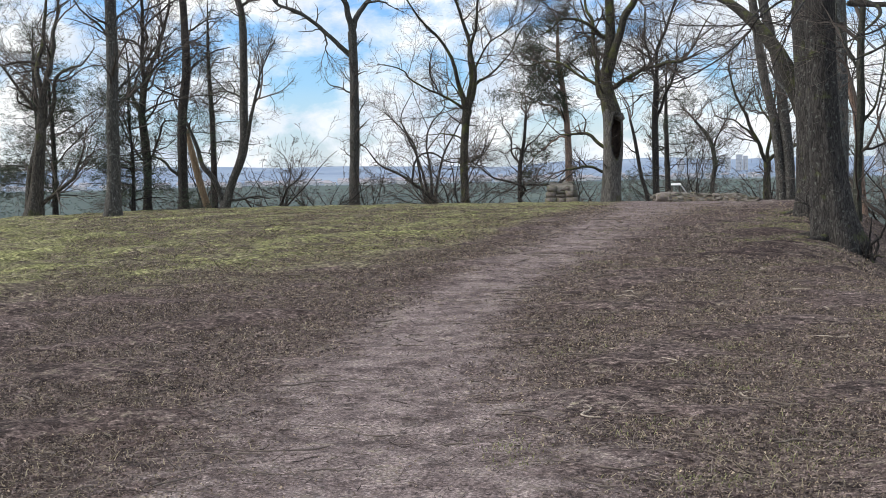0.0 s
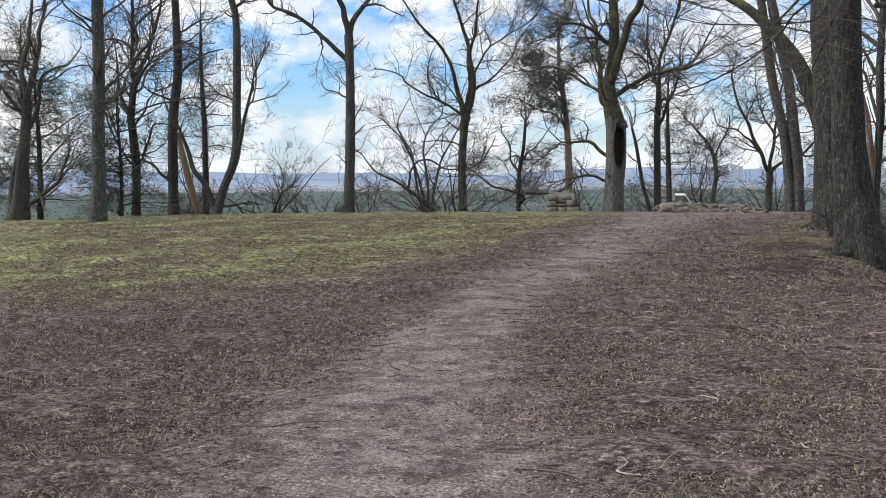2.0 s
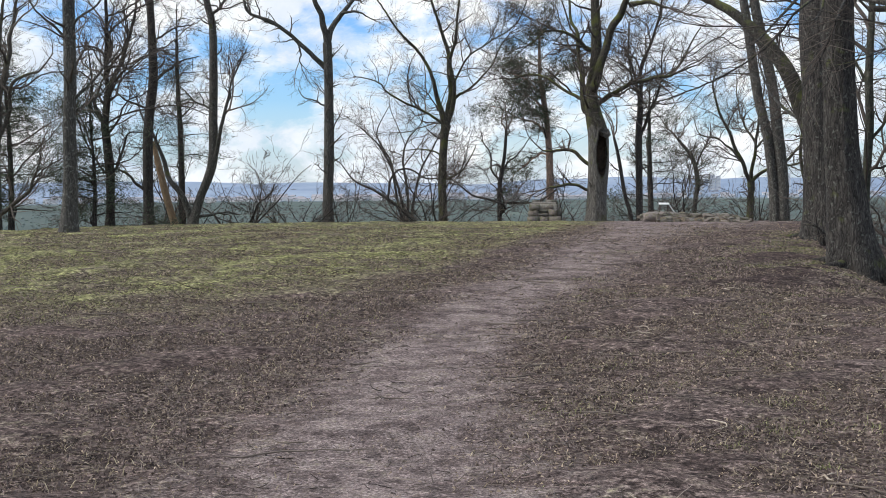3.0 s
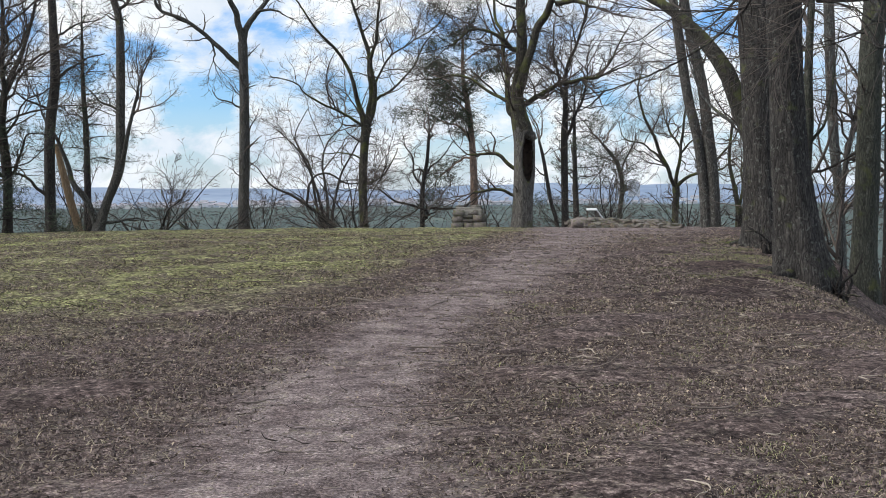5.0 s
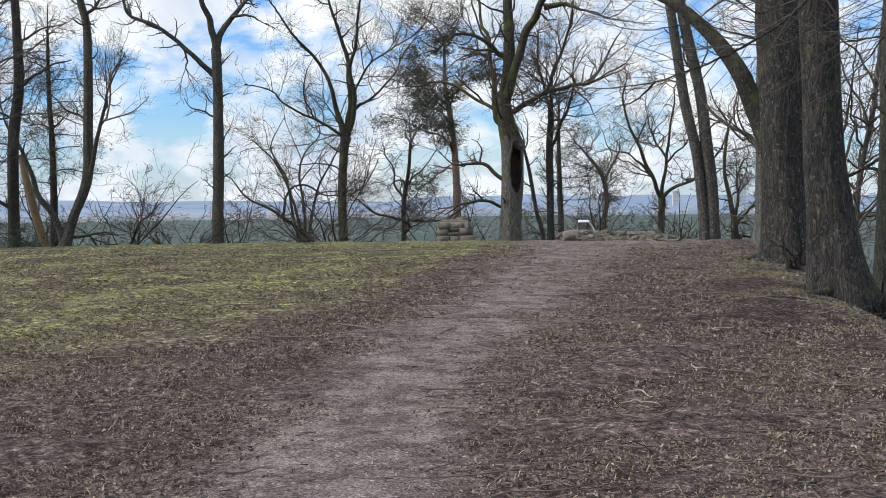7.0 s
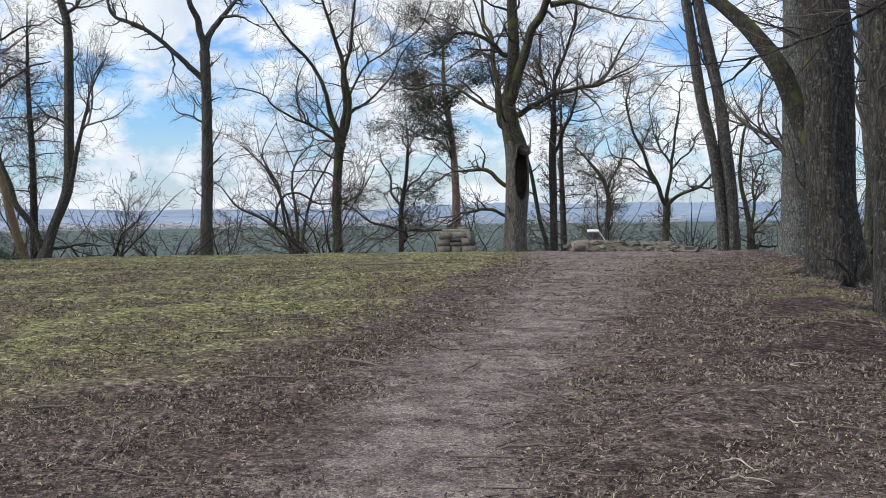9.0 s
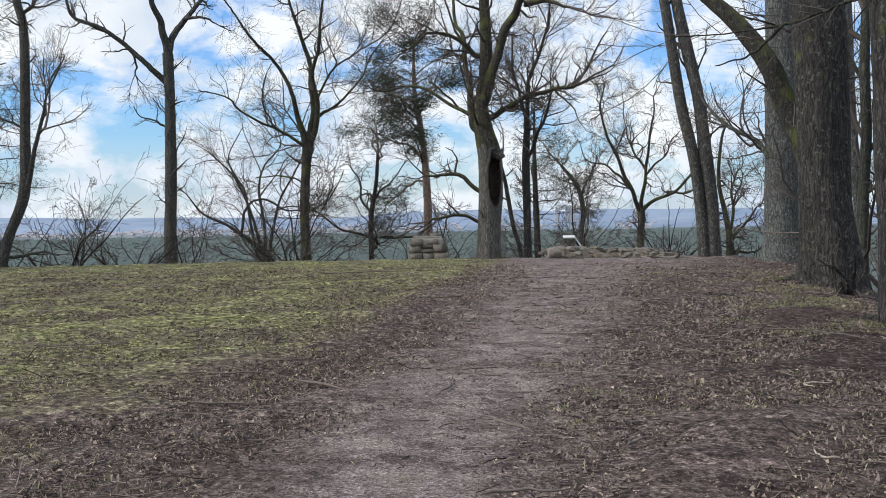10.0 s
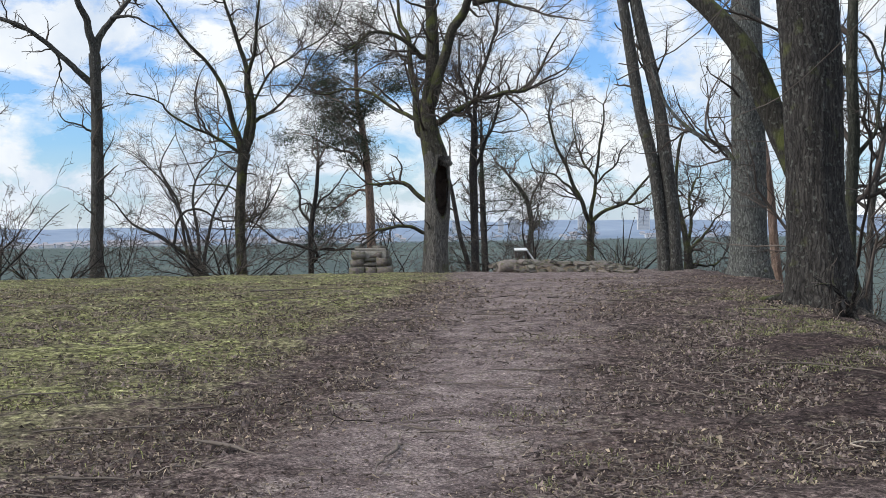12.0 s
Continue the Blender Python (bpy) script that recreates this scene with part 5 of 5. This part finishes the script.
def leaf_litter(n, seed):
    rng_ = np.random.default_rng(seed)
    x, y = strewn(rng_, n, 4.0, 33, 1.1)
    drift = np.sin(x * 1.3 + 2 * np.sin(y * 0.7)) * np.sin(y * 1.1 + x * 0.6) * 0.3
    bare = 0.75 * np.clip((y - 15.5) / 4, 0, 1) * np.clip((x + 0.6) / 1.2, 0, 1)
    keep = rng_.random(n) > np.maximum(np.maximum(0.9 * path_mask(x, y), 0.65 * lawn_mask(x, y)), bare) + drift
    x, y = x[keep], y[keep]
    n = len(x)
    a, s = rng_.uniform(0, 6.28, n), (0.0035 + 0.0085 * rng_.random(n) ** 1.8) * (0.7 + y / 18)
    along = np.stack([np.cos(a), np.sin(a), rng_.normal(0, 0.4, n)], 1) * s[:, None]
    across = np.stack([-np.sin(a), np.cos(a), rng_.normal(0, 0.7, n)], 1) * (s * rng_.uniform(0.22, 0.5, n))[:, None]
    c = np.stack([x, y, ground_z(x, y) + 0.014 + s * 0.35], 1)
    curl = np.stack([np.zeros(n), np.zeros(n), s * rng_.uniform(0.1, 0.7, n)], 1)
    v = np.stack([c - along, c + across + curl, c + along, c - across + curl], 1).reshape(-1, 3)
    i = (np.arange(n) * 4)[:, None]
    f = np.concatenate([i + np.array([[0, 2, 1]]), i + np.array([[0, 3, 2]])])
    tagged(mesh_object("leaf_litter", v, f, LEAF, kind="stuff", smooth=False), "dry brown leaf scraps strewn over the soil", "leaves")


def soil_crumbs(n, seed):
    """Loose three-sided crumbs of soil and grit."""
    rng_ = np.random.default_rng(seed)
    x, y = strewn(rng_, n, 4.3, 27, 1.2)
    keep = rng_.random(n) > np.maximum(1.3 * path_mask(x, y), 0.85 * lawn_mask(x, y))
    x, y = x[keep], y[keep]
    n = len(x)
    a = rng_.uniform(0, 6.28, n)[:, None] + np.array([[0.0, 2.1, 4.2]]) + rng_.normal(0, 0.25, (n, 3))
    s = ((0.004 + 0.008 * rng_.random(n) ** 2.2) * (0.7 + y / 14))[:, None] * rng_.uniform(0.7, 1.3, (n, 3))
    px, py = x[:, None] + np.cos(a) * s, y[:, None] + np.sin(a) * s
    foot = np.stack([px, py, np.repeat(ground_z(x, y)[:, None], 3, 1) - 0.002], 2)
    tip = np.stack([x, y, ground_z(x, y) + 0.006 + s.mean(1) * rng_.uniform(0.6, 1.3, n)], 1)[:, None, :] + rng_.normal(0, 0.15, (n, 1, 3)) * s.mean(1)[:, None, None]
    v = np.concatenate([foot, tip], 1).reshape(-1, 3)
    i = (np.arange(n) * 4)[:, None]
    f = np.concatenate([i + np.array([[0, 1, 3]]), i + np.array([[1, 2, 3]]), i + np.array([[2, 0, 3]])])
    tagged(mesh_object("soil_crumbs", v, f, CRUMB, kind="stuff", smooth=False), "loose brown soil crumbs and grit", "soil")


def blades(name, x, y, height, mat, seed, label, lay=0.6):
    rng_ = np.random.default_rng(seed)
    n = len(x)
    a = rng_.uniform(0, 6.28, n)
    d = np.stack([np.cos(a) * lay, np.sin(a) * lay, rng_.uniform(0.3, 1.0, n)], 1)
    h = height * rng_.uniform(0.5, 1.4, n)
    w = np.stack([-np.sin(a), np.cos(a), np.zeros(n)], 1) * (0.0022 + 0.02 * height)
    base = np.stack([x, y, ground_z(x, y) - 0.004], 1)
    mid = base + d * (h * 0.6)[:, None]
    tip = mid + d * np.array([1.2, 1.2, 0.25]) * (h * 0.5)[:, None]
    v = np.stack([base - w, base + w, mid + w * 0.8, mid - w * 0.8, tip], 1).reshape(-1, 3)
    i = (np.arange(n) * 5)[:, None]
    f = np.concatenate([i + np.array([[0, 1, 2]]), i + np.array([[0, 2, 3]]), i + np.array([[3, 2, 4]])])
    tagged(mesh_object(name, v, f, mat, kind="stuff", smooth=False), label, "grass")


def lawn(n, seed, mat, name, height, label):
    rng_ = np.random.default_rng(seed)
    x, y = scattered(rng_, n, -16, -0.2, 13, 42, 1.3)
    clump = (np.sin(x * 2.3 + np.sin(y * 1.7) * 2) * np.sin(y * 1.9 + x) + np.sin(x * 0.8 + y * 0.5 + 1) * np.sin(y * 0.7 - x * 0.3)) * 0.28 - 0.08
    keep = rng_.random(n) < lawn_mask(x, y) + clump
    blades(name, x[keep], y[keep], height, mat, seed + 1, label)


twig_litter(28000, 61, 2, 0.018, "twig_scraps", "short broken twig scraps strewn over the soil")
twig_litter(9000, 71, 4, 0.05, "twig_litter", "thin bent twigs strewn over the soil")
leaf_litter(200000, 62)
soil_crumbs(95000, 64)
lawn(76000, 63, BLADE, "lawn_grass", 0.05, "short worn yellow-green grass on the hilltop")
lawn(48000, 65, STRAW, "dead_grass", 0.055, "flattened straw-coloured dead grass on the hilltop")
rng = np.random.default_rng(66)
TX, TY = [], []
for _ in range(170):
    cy, s = 6 + 16 * rng.random() ** 1.1, rng.uniform(0.03, 0.15)
    cx = rng.uniform(-0.7, 0.9 + 0.15 * cy)
    k = int(20 + 330 * s)
    TX.append(cx + rng.normal(0, s, k) * 1.3)
    TY.append(cy + rng.normal(0, s, k))
for k in range(110):
    cx, cy = (rng.uniform(1.7, 3.5), rng.uniform(19.5, 28)) if k < 75 else (rng.uniform(2.5, 3.4), rng.uniform(21.3, 24.5))
    s = rng.uniform(0.06, 0.24)
    TX.append(cx + rng.normal(0, s, 190))
    TY.append(cy + rng.normal(0, s, 190))
blades("grass_tufts", np.concatenate(TX), np.concatenate(TY), 0.034, TUFT, 67, "small fresh green grass tufts in bare soil")
x, y = strewn(np.random.default_rng(68), 26000, 4.5, 26, 1.1)
keep = np.random.default_rng(69).random(len(x)) < 0.9 - path_mask(x, y)
blades("straw_scraps", x[keep], y[keep], 0.045, STRAW, 70, "dead straw scraps lying on the bare soil", 1.3)
